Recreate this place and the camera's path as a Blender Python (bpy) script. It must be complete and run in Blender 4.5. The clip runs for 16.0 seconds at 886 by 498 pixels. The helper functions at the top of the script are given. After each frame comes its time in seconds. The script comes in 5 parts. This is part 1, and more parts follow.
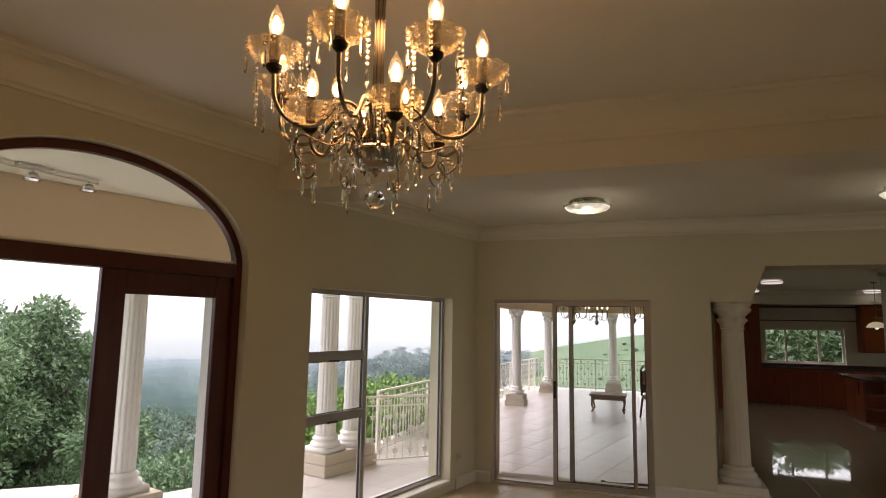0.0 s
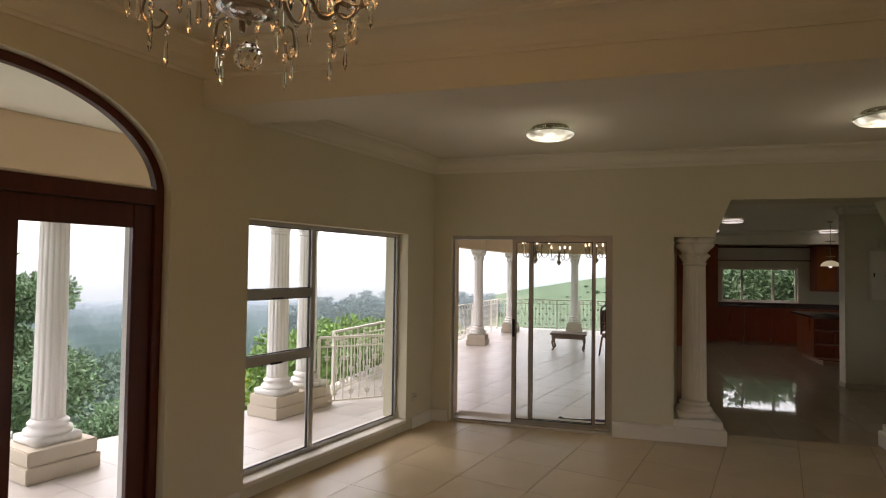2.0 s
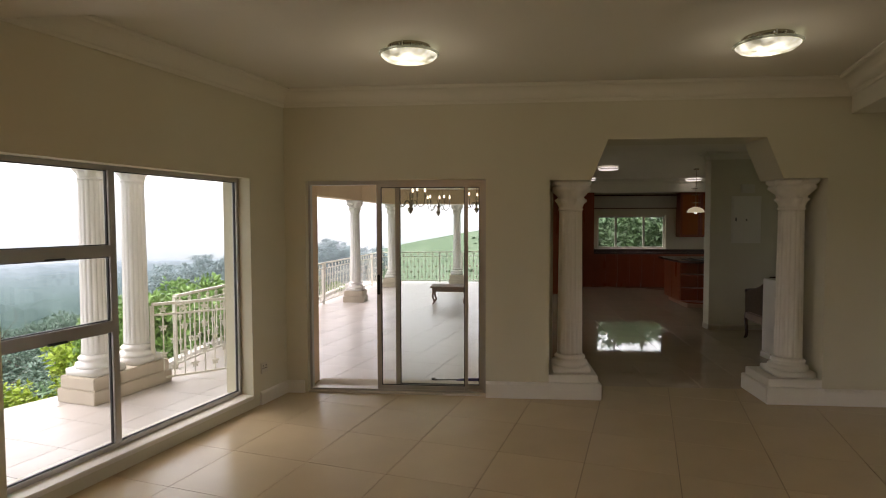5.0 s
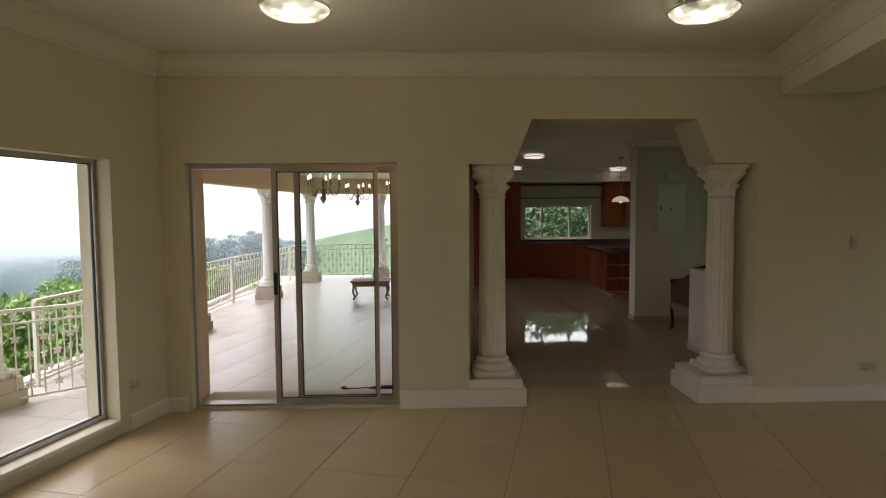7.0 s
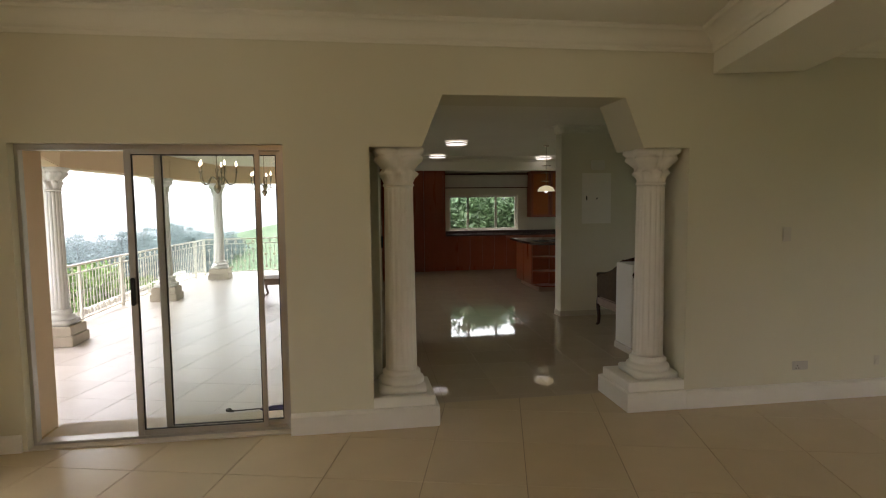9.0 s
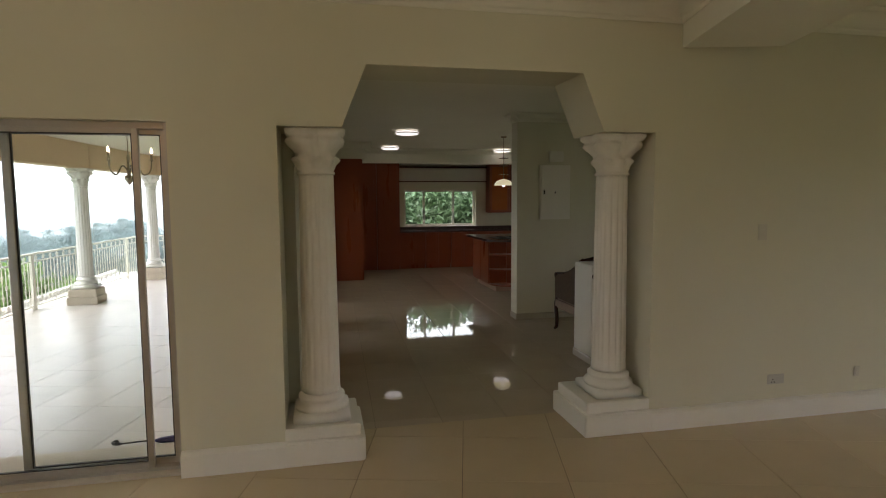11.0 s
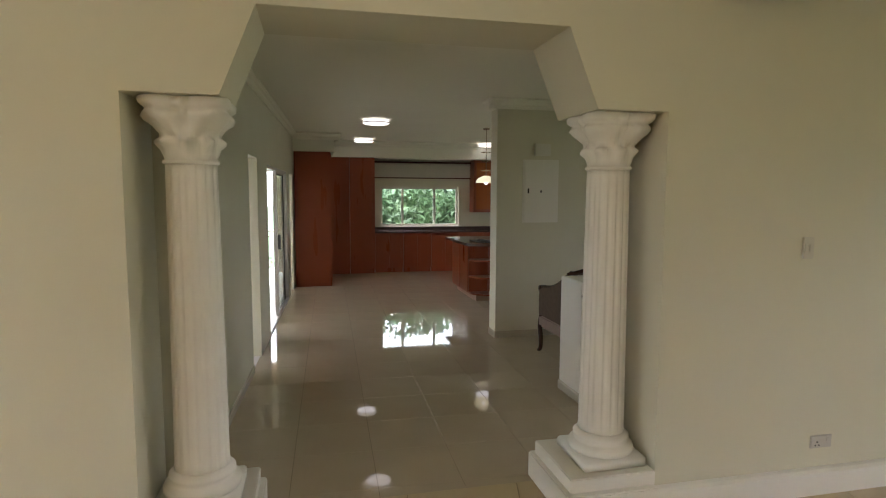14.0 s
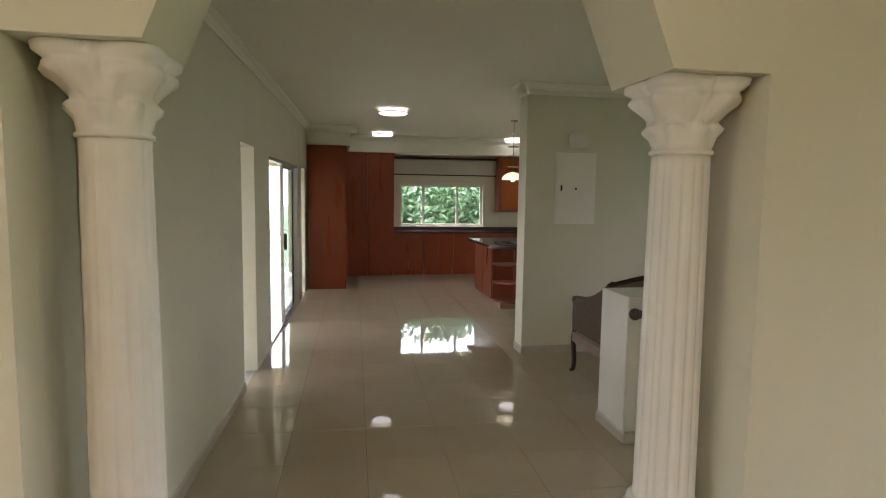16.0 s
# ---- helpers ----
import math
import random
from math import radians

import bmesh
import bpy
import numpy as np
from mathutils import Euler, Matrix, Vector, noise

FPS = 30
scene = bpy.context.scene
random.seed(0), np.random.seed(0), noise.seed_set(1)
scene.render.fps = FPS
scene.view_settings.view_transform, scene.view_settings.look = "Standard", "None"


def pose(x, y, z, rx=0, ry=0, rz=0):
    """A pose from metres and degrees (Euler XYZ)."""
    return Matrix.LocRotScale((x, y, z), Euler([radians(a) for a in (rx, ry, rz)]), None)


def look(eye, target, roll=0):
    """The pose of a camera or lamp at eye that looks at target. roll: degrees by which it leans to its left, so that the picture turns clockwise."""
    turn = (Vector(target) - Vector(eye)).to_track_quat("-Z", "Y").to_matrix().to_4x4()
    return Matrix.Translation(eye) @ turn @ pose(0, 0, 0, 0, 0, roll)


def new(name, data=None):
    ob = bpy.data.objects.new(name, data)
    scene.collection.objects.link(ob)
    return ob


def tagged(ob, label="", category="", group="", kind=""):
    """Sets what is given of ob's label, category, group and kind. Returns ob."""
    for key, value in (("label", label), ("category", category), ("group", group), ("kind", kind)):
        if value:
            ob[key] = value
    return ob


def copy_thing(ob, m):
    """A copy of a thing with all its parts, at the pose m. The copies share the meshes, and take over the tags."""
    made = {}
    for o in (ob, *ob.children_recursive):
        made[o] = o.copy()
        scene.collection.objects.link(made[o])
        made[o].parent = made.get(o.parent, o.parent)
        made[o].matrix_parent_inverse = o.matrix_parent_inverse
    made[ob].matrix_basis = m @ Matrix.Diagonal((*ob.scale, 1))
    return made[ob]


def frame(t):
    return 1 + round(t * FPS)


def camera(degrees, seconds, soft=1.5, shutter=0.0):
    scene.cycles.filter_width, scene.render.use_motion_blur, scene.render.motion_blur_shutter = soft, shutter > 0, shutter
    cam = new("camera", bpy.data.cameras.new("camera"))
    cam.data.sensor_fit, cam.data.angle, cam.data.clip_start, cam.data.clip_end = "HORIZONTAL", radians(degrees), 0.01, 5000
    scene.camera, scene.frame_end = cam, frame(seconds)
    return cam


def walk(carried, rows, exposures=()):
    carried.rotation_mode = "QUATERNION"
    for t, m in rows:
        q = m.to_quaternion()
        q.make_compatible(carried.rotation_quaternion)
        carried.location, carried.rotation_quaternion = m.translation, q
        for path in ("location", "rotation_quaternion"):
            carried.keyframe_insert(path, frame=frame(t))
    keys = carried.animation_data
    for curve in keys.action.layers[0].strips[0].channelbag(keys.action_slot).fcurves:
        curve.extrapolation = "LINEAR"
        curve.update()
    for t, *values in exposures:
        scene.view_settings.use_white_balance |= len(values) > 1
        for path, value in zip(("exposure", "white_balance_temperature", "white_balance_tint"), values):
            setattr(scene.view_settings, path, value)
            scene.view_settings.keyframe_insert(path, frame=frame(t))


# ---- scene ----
cam = camera(74.9, 16.0, soft=1.1)
EXPOSURES = [(0, 1.77, 6900, 29), (2.5, 1.86, 6850, 27), (3.5, 1.99, 6850, 26), (4.2, 1.97, 6850, 26), (7, 1.95, 6800, 23), (8.5, 2.52, 6750, 22), (10, 2.36, 6700, 21), (12.5, 3.04, 6250, 20), (13.5, 3.32, 6200, 20), (16, 3.74, 6150, 22)]
PATH = [
    (0, (-0.122, 0.301, 1.857), (-0.777, 2.174, 2.109), 1.0),
    (0.5, (-0.083, 0.385, 1.846), (-0.723, 2.269, 2.046), 1.0),
    (1, (-0.064, 0.477, 1.822), (-0.686, 2.372, 1.966), 0.9),
    (1.5, (-0.084, 0.576, 1.8), (-0.679, 2.483, 1.9), 0.9),
    (2, (-0.126, 0.692, 1.78), (-0.672, 2.615, 1.842), 0.8),
    (2.5, (-0.143, 0.803, 1.767), (-0.627, 2.743, 1.795), 0.6),
    (3, (-0.138, 0.933, 1.756), (-0.558, 2.889, 1.743), 0.5),
    (3.5, (-0.092, 1.084, 1.759), (-0.458, 3.049, 1.712), 0.3),
    (4, (-0.055, 1.21, 1.748), (-0.367, 3.184, 1.677), 0.2),
    (6.5, (0.128, 2.036, 1.729), (0.147, 4.032, 1.611), -0.5),
    (7, (0.166, 2.182, 1.718), (0.228, 4.177, 1.59), -0.4),
    (7.5, (0.179, 2.394, 1.721), (0.301, 4.386, 1.585), -0.5),
    (8, (0.219, 2.565, 1.71), (0.415, 4.55, 1.564), -0.6),
    (8.5, (0.324, 2.736, 1.713), (0.579, 4.713, 1.555), -0.7),
    (9, (0.444, 2.876, 1.719), (0.739, 4.847, 1.556), -0.6),
    (9.5, (0.518, 3.003, 1.698), (0.848, 4.969, 1.533), -0.6),
    (10, (0.599, 3.191, 1.694), (0.963, 5.15, 1.522), -0.5),
    (12.5, (1.054, 3.996, 1.691), (1.499, 5.937, 1.509), -0.2),
    (13, (1.109, 4.182, 1.695), (1.553, 6.123, 1.512), -0.0),
    (13.5, (1.187, 4.349, 1.7), (1.634, 6.289, 1.513), 0.0),
    (14, (1.321, 4.539, 1.708), (1.758, 6.482, 1.519), 0.2),
    (14.5, (1.398, 4.704, 1.691), (1.816, 6.651, 1.502), 0.3),
    (15, (1.447, 4.921, 1.687), (1.839, 6.873, 1.497), 0.5),
    (15.5, (1.506, 5.083, 1.687), (1.873, 7.04, 1.498), 0.8),
    (16, (1.525, 5.268, 1.672), (1.879, 7.227, 1.482), 0.8),
]
walk(cam, [(t, look(eye, target, roll)) for t, eye, target, roll in PATH], EXPOSURES)

# ---- world, sun, exposure ----
world = bpy.data.worlds.new("overcast_sky")
scene.world = world
world.use_nodes = True
wn, wl = world.node_tree.nodes, world.node_tree.links
sky = wn.new("ShaderNodeTexSky")
sky.sky_type, sky.sun_disc = "NISHITA", False
sky.sun_elevation, sky.sun_rotation = radians(50), radians(250)
sky.air_density, sky.dust_density = 1.0, 1.0
pale = wn.new("ShaderNodeHueSaturation")
pale.inputs["Saturation"].default_value = 0.18
wl.new(sky.outputs[0], pale.inputs["Color"])
veil = wn.new("ShaderNodeMix")
veil.data_type = "RGBA"
veil.inputs[0].default_value, veil.inputs[7].default_value = 0.6, (7.0, 7.2, 7.5, 1)
wl.new(pale.outputs[0], veil.inputs[6])
wl.new(veil.outputs[2], wn["Background"].inputs["Color"])
wn["Background"].inputs["Strength"].default_value = 0.15
sun = new("sun", bpy.data.lights.new("sun", "SUN"))
sun.data.energy, sun.data.angle, sun.data.color = 0.5, radians(20), (1.0, 0.97, 0.92)
sun.matrix_world = look((-20, 8, 30), (0, 0, 0))

# ---- materials ----
def material(name, base, rough=0.6, metal=0.0, second=None, scale=3.0, amount=0.5, fine=60.0, bump=0.0, spec=0.5, trans=0.0, alpha_random=0.0, stretch=None, ior=1.45):
    m = bpy.data.materials.new(name)
    m.use_nodes = True
    n, l = m.node_tree.nodes, m.node_tree.links
    b = n["Principled BSDF"]
    b.inputs["Roughness"].default_value, b.inputs["Metallic"].default_value = rough, metal
    b.inputs["Specular IOR Level"].default_value, b.inputs["IOR"].default_value = spec, ior
    b.inputs["Transmission Weight"].default_value = trans
    second = second or tuple(c * 0.86 for c in base)
    co = n.new("ShaderNodeTexCoord")
    src = co.outputs["Object"]
    if stretch:
        mp = n.new("ShaderNodeMapping")
        mp.inputs["Scale"].default_value = stretch
        l.new(src, mp.inputs["Vector"])
        src = mp.outputs[0]
    a, f = n.new("ShaderNodeTexNoise"), n.new("ShaderNodeTexNoise")
    a.inputs["Scale"].default_value, f.inputs["Scale"].default_value = scale, fine
    a.inputs["Detail"].default_value = 4.0
    l.new(src, a.inputs["Vector"]), l.new(src, f.inputs["Vector"])
    mixf = n.new("ShaderNodeMath")
    mixf.operation = "MULTIPLY_ADD"
    l.new(f.outputs[0], mixf.inputs[0])
    mixf.inputs[1].default_value = 0.35
    l.new(a.outputs[0], mixf.inputs[2])
    ramp = n.new("ShaderNodeMapRange")
    ramp.inputs["From Min"].default_value, ramp.inputs["From Max"].default_value = 0.4, 0.95
    ramp.inputs["To Max"].default_value = amount
    l.new(mixf.outputs[0], ramp.inputs["Value"])
    mx = n.new("ShaderNodeMix")
    mx.data_type = "RGBA"
    mx.inputs[6].default_value, mx.inputs[7].default_value = (*base, 1), (*second, 1)
    l.new(ramp.outputs[0], mx.inputs[0])
    out = mx.outputs[2]
    if alpha_random:
        oi, hs = n.new("ShaderNodeObjectInfo"), n.new("ShaderNodeHueSaturation")
        mr = n.new("ShaderNodeMapRange")
        mr.inputs["To Min"].default_value, mr.inputs["To Max"].default_value = 1 - alpha_random, 1 + alpha_random
        l.new(oi.outputs["Random"], mr.inputs["Value"])
        l.new(mr.outputs[0], hs.inputs["Value"])
        l.new(out, hs.inputs["Color"])
        out = hs.outputs[0]
    l.new(out, b.inputs["Base Color"])
    rr = n.new("ShaderNodeMapRange")
    rr.inputs["To Min"].default_value, rr.inputs["To Max"].default_value = rough * 0.88, min(1, rough * 1.15)
    l.new(a.outputs[0], rr.inputs["Value"])
    l.new(rr.outputs[0], b.inputs["Roughness"])
    if bump:
        bp = n.new("ShaderNodeBump")
        bp.inputs["Strength"].default_value, bp.inputs["Distance"].default_value = bump, 0.004
        l.new(mixf.outputs[0], bp.inputs["Height"])
        l.new(bp.outputs[0], b.inputs["Normal"])
    return m


def glowing(name, colour, strength):
    m = bpy.data.materials.new(name)
    m.use_nodes = True
    b = m.node_tree.nodes["Principled BSDF"]
    b.inputs["Base Color"].default_value = (*colour, 1)
    b.inputs["Emission Color"].default_value = (*colour, 1)
    b.inputs["Emission Strength"].default_value = strength
    return m


def pane_glass(name, gloss):
    m = bpy.data.materials.new(name)
    m.use_nodes = True
    n, l = m.node_tree.nodes, m.node_tree.links
    n.remove(n["Principled BSDF"])
    t, g, mx, lw = n.new("ShaderNodeBsdfTransparent"), n.new("ShaderNodeBsdfGlossy"), n.new("ShaderNodeMixShader"), n.new("ShaderNodeLayerWeight")
    pw, ma = n.new("ShaderNodeMath"), n.new("ShaderNodeMath")
    pw.operation, ma.operation = "POWER", "MULTIPLY_ADD"
    pw.inputs[1].default_value, ma.inputs[1].default_value, ma.inputs[2].default_value = 4.0, gloss, 0.02
    t.inputs[0].default_value = (0.96, 0.98, 0.97, 1)
    g.inputs["Roughness"].default_value = 0.01
    l.new(lw.outputs["Facing"], pw.inputs[0]), l.new(pw.outputs[0], ma.inputs[0]), l.new(ma.outputs[0], mx.inputs[0])
    l.new(t.outputs[0], mx.inputs[1]), l.new(g.outputs[0], mx.inputs[2])
    l.new(mx.outputs[0], n["Material Output"].inputs["Surface"])
    return m


WALL = material("cream_wall_paint", (0.67, 0.635, 0.475), 0.62, second=(0.61, 0.57, 0.42), scale=1.3, fine=140, bump=0.05, amount=0.5)
KWALL = material("pale_green_grey_wall_paint", (0.66, 0.625, 0.48), 0.55, scale=1.3, fine=140, bump=0.05, second=(0.6, 0.565, 0.425))
CEIL = material("white_ceiling_paint", (0.76, 0.73, 0.6), 0.75, scale=1.0, fine=90, bump=0.04, second=(0.7, 0.67, 0.54))
TRIM = material("white_gloss_trim_paint", (0.8, 0.77, 0.68), 0.35, scale=2, second=(0.72, 0.69, 0.6), bump=0.03)
PLASTER = material("painted_cast_plaster", (0.8, 0.77, 0.68), 0.5, scale=6, second=(0.7, 0.66, 0.56), fine=120, bump=0.25)
EXTW = material("peach_exterior_plaster", (0.74, 0.56, 0.37), 0.8, scale=2, fine=80, bump=0.3)
WHITECOL = material("white_exterior_column_paint", (0.8, 0.79, 0.76), 0.6, scale=5, second=(0.66, 0.64, 0.6), fine=90, bump=0.2)
STONE = material("cream_sandstone", (0.6, 0.53, 0.43), 0.8, scale=6, second=(0.45, 0.39, 0.31), fine=70, bump=0.4)
TILE = material("beige_porcelain_tile", (0.59, 0.47, 0.3), 0.22, scale=2.5, second=(0.5, 0.405, 0.265), fine=180, amount=0.6, alpha_random=0.03)
KTILE = material("cream_polished_tile", (0.5, 0.415, 0.3), 0.03, scale=2.5, second=(0.44, 0.36, 0.255), fine=180, amount=0.6, alpha_random=0.02)
GROUT = material("brown_grout", (0.2, 0.15, 0.1), 0.9, scale=20)
BED = material("weathered_terrace_grout", (0.36, 0.32, 0.28), 0.9, scale=6, second=(0.22, 0.19, 0.16))
TTILE = material("grey_terrace_tile", (0.57, 0.53, 0.49), 0.3, scale=1.7, second=(0.45, 0.415, 0.38), fine=40, bump=0.08, amount=0.8, alpha_random=0.06)
ALU = material("brushed_aluminium", (0.53, 0.51, 0.48), 0.38, metal=0.85, scale=5, fine=200)
BLACK = material("black_plastic", (0.02, 0.02, 0.02), 0.4)
REDWOOD = material("dark_mahogany_stain", (0.1, 0.022, 0.012), 0.3, scale=4, second=(0.055, 0.012, 0.008), fine=30, stretch=(6, 6, 0.6), amount=0.8)
CHERRY = material("cherry_wood_veneer", (0.245, 0.053, 0.018), 0.28, scale=1.2, second=(0.215, 0.046, 0.016), fine=14, stretch=(5, 5, 0.7), amount=0.5)
GRANITE = material("dark_granite", (0.05, 0.032, 0.03), 0.16, scale=60, second=(0.12, 0.075, 0.065), fine=200, amount=0.7)
WINGLASS = pane_glass("window_glass", 0.22)
SOCKETP = material("grey_plastic_plate", (0.52, 0.49, 0.42), 0.4, scale=8)
SWITCHP = material("aged_cream_plastic", (0.62, 0.58, 0.46), 0.4, scale=8)
WHITEP = material("white_plastic", (0.72, 0.69, 0.6), 0.4, scale=8)


# ---- mesh helpers ----
def finish(bm, name, mat_, smooth=False):
    bmesh.ops.recalc_face_normals(bm, faces=bm.faces)
    me = bpy.data.meshes.new(name)
    bm.to_mesh(me)
    bm.free()
    me.materials.append(mat_)
    if smooth:
        for p in me.polygons:
            p.use_smooth = True
    return me


def part(name, bm, mat_, parent=None, label="", smooth=False):
    ob = new(name, finish(bm, name, mat_, smooth))
    if parent:
        ob.parent = parent
    return tagged(ob, label)


def thing(name, m, label, category, group="", kind=""):
    ob = new(name)
    ob.matrix_world = m
    return tagged(ob, label, category, group, kind)


def box(bm, x0, y0, z0, x1, y1, z1, bevel=0.0, m=None):
    r = bmesh.ops.create_cube(bm, size=1.0)
    vs = r["verts"]
    for v in vs:
        v.co = Vector(((x0 + x1) / 2 + v.co.x * (x1 - x0), (y0 + y1) / 2 + v.co.y * (y1 - y0), (z0 + z1) / 2 + v.co.z * (z1 - z0)))
    if bevel:
        es = list({e for v in vs for e in v.link_edges})
        r = bmesh.ops.bevel(bm, geom=es, offset=bevel, segments=2, affect="EDGES")
        vs = list({v for f in r["faces"] for v in f.verts} | {v for v in vs if v.is_valid})
    if m:
        bmesh.ops.transform(bm, matrix=m, verts=vs)
    return bm


def bx(*a, **k):
    return box(bmesh.new(), *a, **k)


def prism(pts, a, b, axis="y", soften=None):
    """A polygon in (x, z) or (x, y), drawn out from a to b along the other axis."""
    bm = bmesh.new()
    put = (lambda p, d: (p[0], d, p[1])) if axis == "y" else (lambda p, d: (p[0], p[1], d)) if axis == "z" else (lambda p, d: (d, p[0], p[1]))
    f = [bm.verts.new(put(p, a)) for p in pts]
    g = [bm.verts.new(put(p, b)) for p in pts]
    bm.faces.new(f), bm.faces.new(g[::-1])
    for i in range(len(pts)):
        j = (i + 1) % len(pts)
        bm.faces.new((f[j], f[i], g[i], g[j]))
    bm.normal_update()
    if soften:
        es = [e for e in bm.edges if soften(e)]
        bmesh.ops.bevel(bm, geom=es, offset=0.016, segments=3, affect="EDGES")
        bm.normal_update()
    bmesh.ops.triangulate(bm, faces=[x for x in bm.faces if len(x.verts) > 4], ngon_method="EAR_CLIP")
    return bm


def lathe(bm, profile, segs=32, centre=(0, 0), shape=None, cap=True):
    """Rings (r, z) round an upright axis; shape(angle, ring index) scales the radius."""
    rings = []
    for k, (r, z) in enumerate(profile):
        rings.append([bm.verts.new((centre[0] + math.cos(t) * r * (shape(t, k) if shape else 1), centre[1] + math.sin(t) * r * (shape(t, k) if shape else 1), z))
                      for t in (2 * math.pi * i / segs for i in range(segs))])
    for p, q in zip(rings, rings[1:]):
        for i in range(segs):
            j = (i + 1) % segs
            bm.faces.new((p[i], p[j], q[j], q[i]))
    if cap:
        bm.faces.new(rings[0][::-1]), bm.faces.new(rings[-1])
    return bm


def tube(bm, pts, r, segs=8, r2=None):
    """A round rod along points; r2: radius at its end."""
    pts = [Vector(p) for p in pts]
    rings, side = [], None
    for i, p in enumerate(pts):
        d = (pts[min(i + 1, len(pts) - 1)] - pts[max(i - 1, 0)]).normalized()
        if side is None:
            side = d.orthogonal().normalized()
        side = (side - d * side.dot(d)).normalized()
        up = d.cross(side)
        rr = r if r2 is None else r + (r2 - r) * i / (len(pts) - 1)
        rings.append([bm.verts.new(p + (side * math.cos(a) + up * math.sin(a)) * rr) for a in (2 * math.pi * k / segs for k in range(segs))])
    for p, q in zip(rings, rings[1:]):
        for i in range(segs):
            j = (i + 1) % segs
            bm.faces.new((p[i], p[j], q[j], q[i]))
    bm.faces.new(rings[0][::-1]), bm.faces.new(rings[-1])
    return bm


def clip(poly, edge):
    """The part of a convex polygon left of the line through the two points of edge."""
    (ax, ay), (bx_, by) = edge
    side = lambda p: (bx_ - ax) * (p[1] - ay) - (by - ay) * (p[0] - ax)
    out = []
    for p, q in zip(poly, poly[1:] + poly[:1]):
        sp, sq = side(p), side(q)
        if sp >= 0:
            out.append(p)
        if (sp >= 0) != (sq >= 0):
            k = sp / (sp - sq)
            out.append((p[0] + k * (q[0] - p[0]), p[1] + k * (q[1] - p[1])))
    return out


def structure(name, bm, mat_, label, category, m=None, smooth=False):
    ob = part(name, bm, mat_, None, "", smooth)
    if m:
        ob.matrix_world = m
    return tagged(ob, label, category, "", "structure")


# ---- the plan ----
UX, UY = 0.2474, 0.969            # direction of the window wall
MW = pose(-2.765, 4.54, 0, rz=math.degrees(math.atan2(UY, UX)))   # x along the wall, y outwards
YN, YK = 7.2, 7.68                # faces of the wall between dining room and kitchen
ZC, ZK, ZE = 3.03, 2.8, 3.23              # ceilings
ZT = -0.05                        # terrace


def on_window_line(y):
    return -2.765 + (y - 4.54) * UX / UY


# walls
north = prism([(-2.36, 0), (-1.87, 0), (-1.87, 2.145), (-0.068, 2.145), (-0.068, 0), (0.2, 0), (0.2, 3.2), (-2.36, 3.2)], YN, 7.37)
wall_door = structure("wall_door", north, WALL, "cream painted wall round the sliding door", "wall")
skin = prism([(-2.3, -0.3), (-1.905, -0.3), (-1.905, 2.145), (-0.068, 2.145), (-0.068, -0.3), (0.2, -0.3), (0.2, 3.2), (-2.3, 3.2)], 7.37, YK + 0.02)
structure("wall_terrace", skin, EXTW, "peach plastered outer wall of the terrace", "wall")
north = prism([(0.2, 0), (0.55, 0), (0.55, 2.128), (0.94, 2.128), (1.098, 2.512), (2.542, 2.512), (2.7, 2.128), (3.09, 2.128), (3.09, 0), (7, 0), (7, 3.2), (0.2, 3.2)], YN, YK)
wall_north = structure("wall_north", north, WALL, "cream painted wall with a wide columned opening", "wall")
arch = [(-1.74 + 1.01 * math.cos(a), 2.22 + 0.66 * math.sin(a)) for a in (math.pi * i / 40 for i in range(41))]
west = prism([(-9, 0), (-2.75, 0)] + arch[::-1] + [(-0.73, 0), (-0.15, 0), (-0.15, 3.4), (-9, 3.4)], -0.1, 0.012)
wall_west = structure("wall_west", west, WALL, "cream painted wall with an arched doorway", "wall", MW)
structure("wall_porch", prism([(-9, -0.3), (-2.75, -0.3), (-2.75, 2.25), (-3.0, 2.25), (-3.0, 2.94), (-0.45, 2.94), (-0.45, 2.25), (-0.73, 2.25), (-0.73, -0.3), (-0.12, -0.3), (-0.12, 3.0), (-9, 3.0)], 0.0125, 0.4), WHITECOL, "white plastered outer wall of the porch", "wall", MW)
wwin = bmesh.new()
for a in ((-0.15, 0, 0, 0.3), (2.205, 0, 2.9, 0.3)):
    box(wwin, a[0], 0, 0, a[2], 0.3, 3.3)
box(wwin, 0, 0, 2.135, 2.205, 0.3, 3.2), box(wwin, 0, 0, -0.1, 2.205, 0.3, 0.115)
wall_window = structure("wall_window", wwin, WALL, "cream painted wall with a tall window", "wall", MW)
# openings stand out of view, added and sized to let in side daylight
east = prism([(-3.2, 0), (0.6, 0), (0.6, 2.1), (2.6, 2.1), (2.6, 0), (5.0, 0), (5.0, 2.1), (5.75, 2.1), (5.75, 0), (8.3, 0), (8.3, 2.2), (9.3, 2.2), (9.3, 0), (13.4, 0), (13.4, 2.1), (14.4, 2.1), (14.4, 0), (17.7, 0), (17.7, 3.4), (-3.2, 3.4)], 7, 7.2, "x")
structure("wall_east", east, WALL, "plain cream wall with unseen daylight openings", "wall")
structure("wall_south", bx(-5.5, -3.2, 0, 7, -3.0, 3.4), WALL, "plain cream wall behind", "wall")

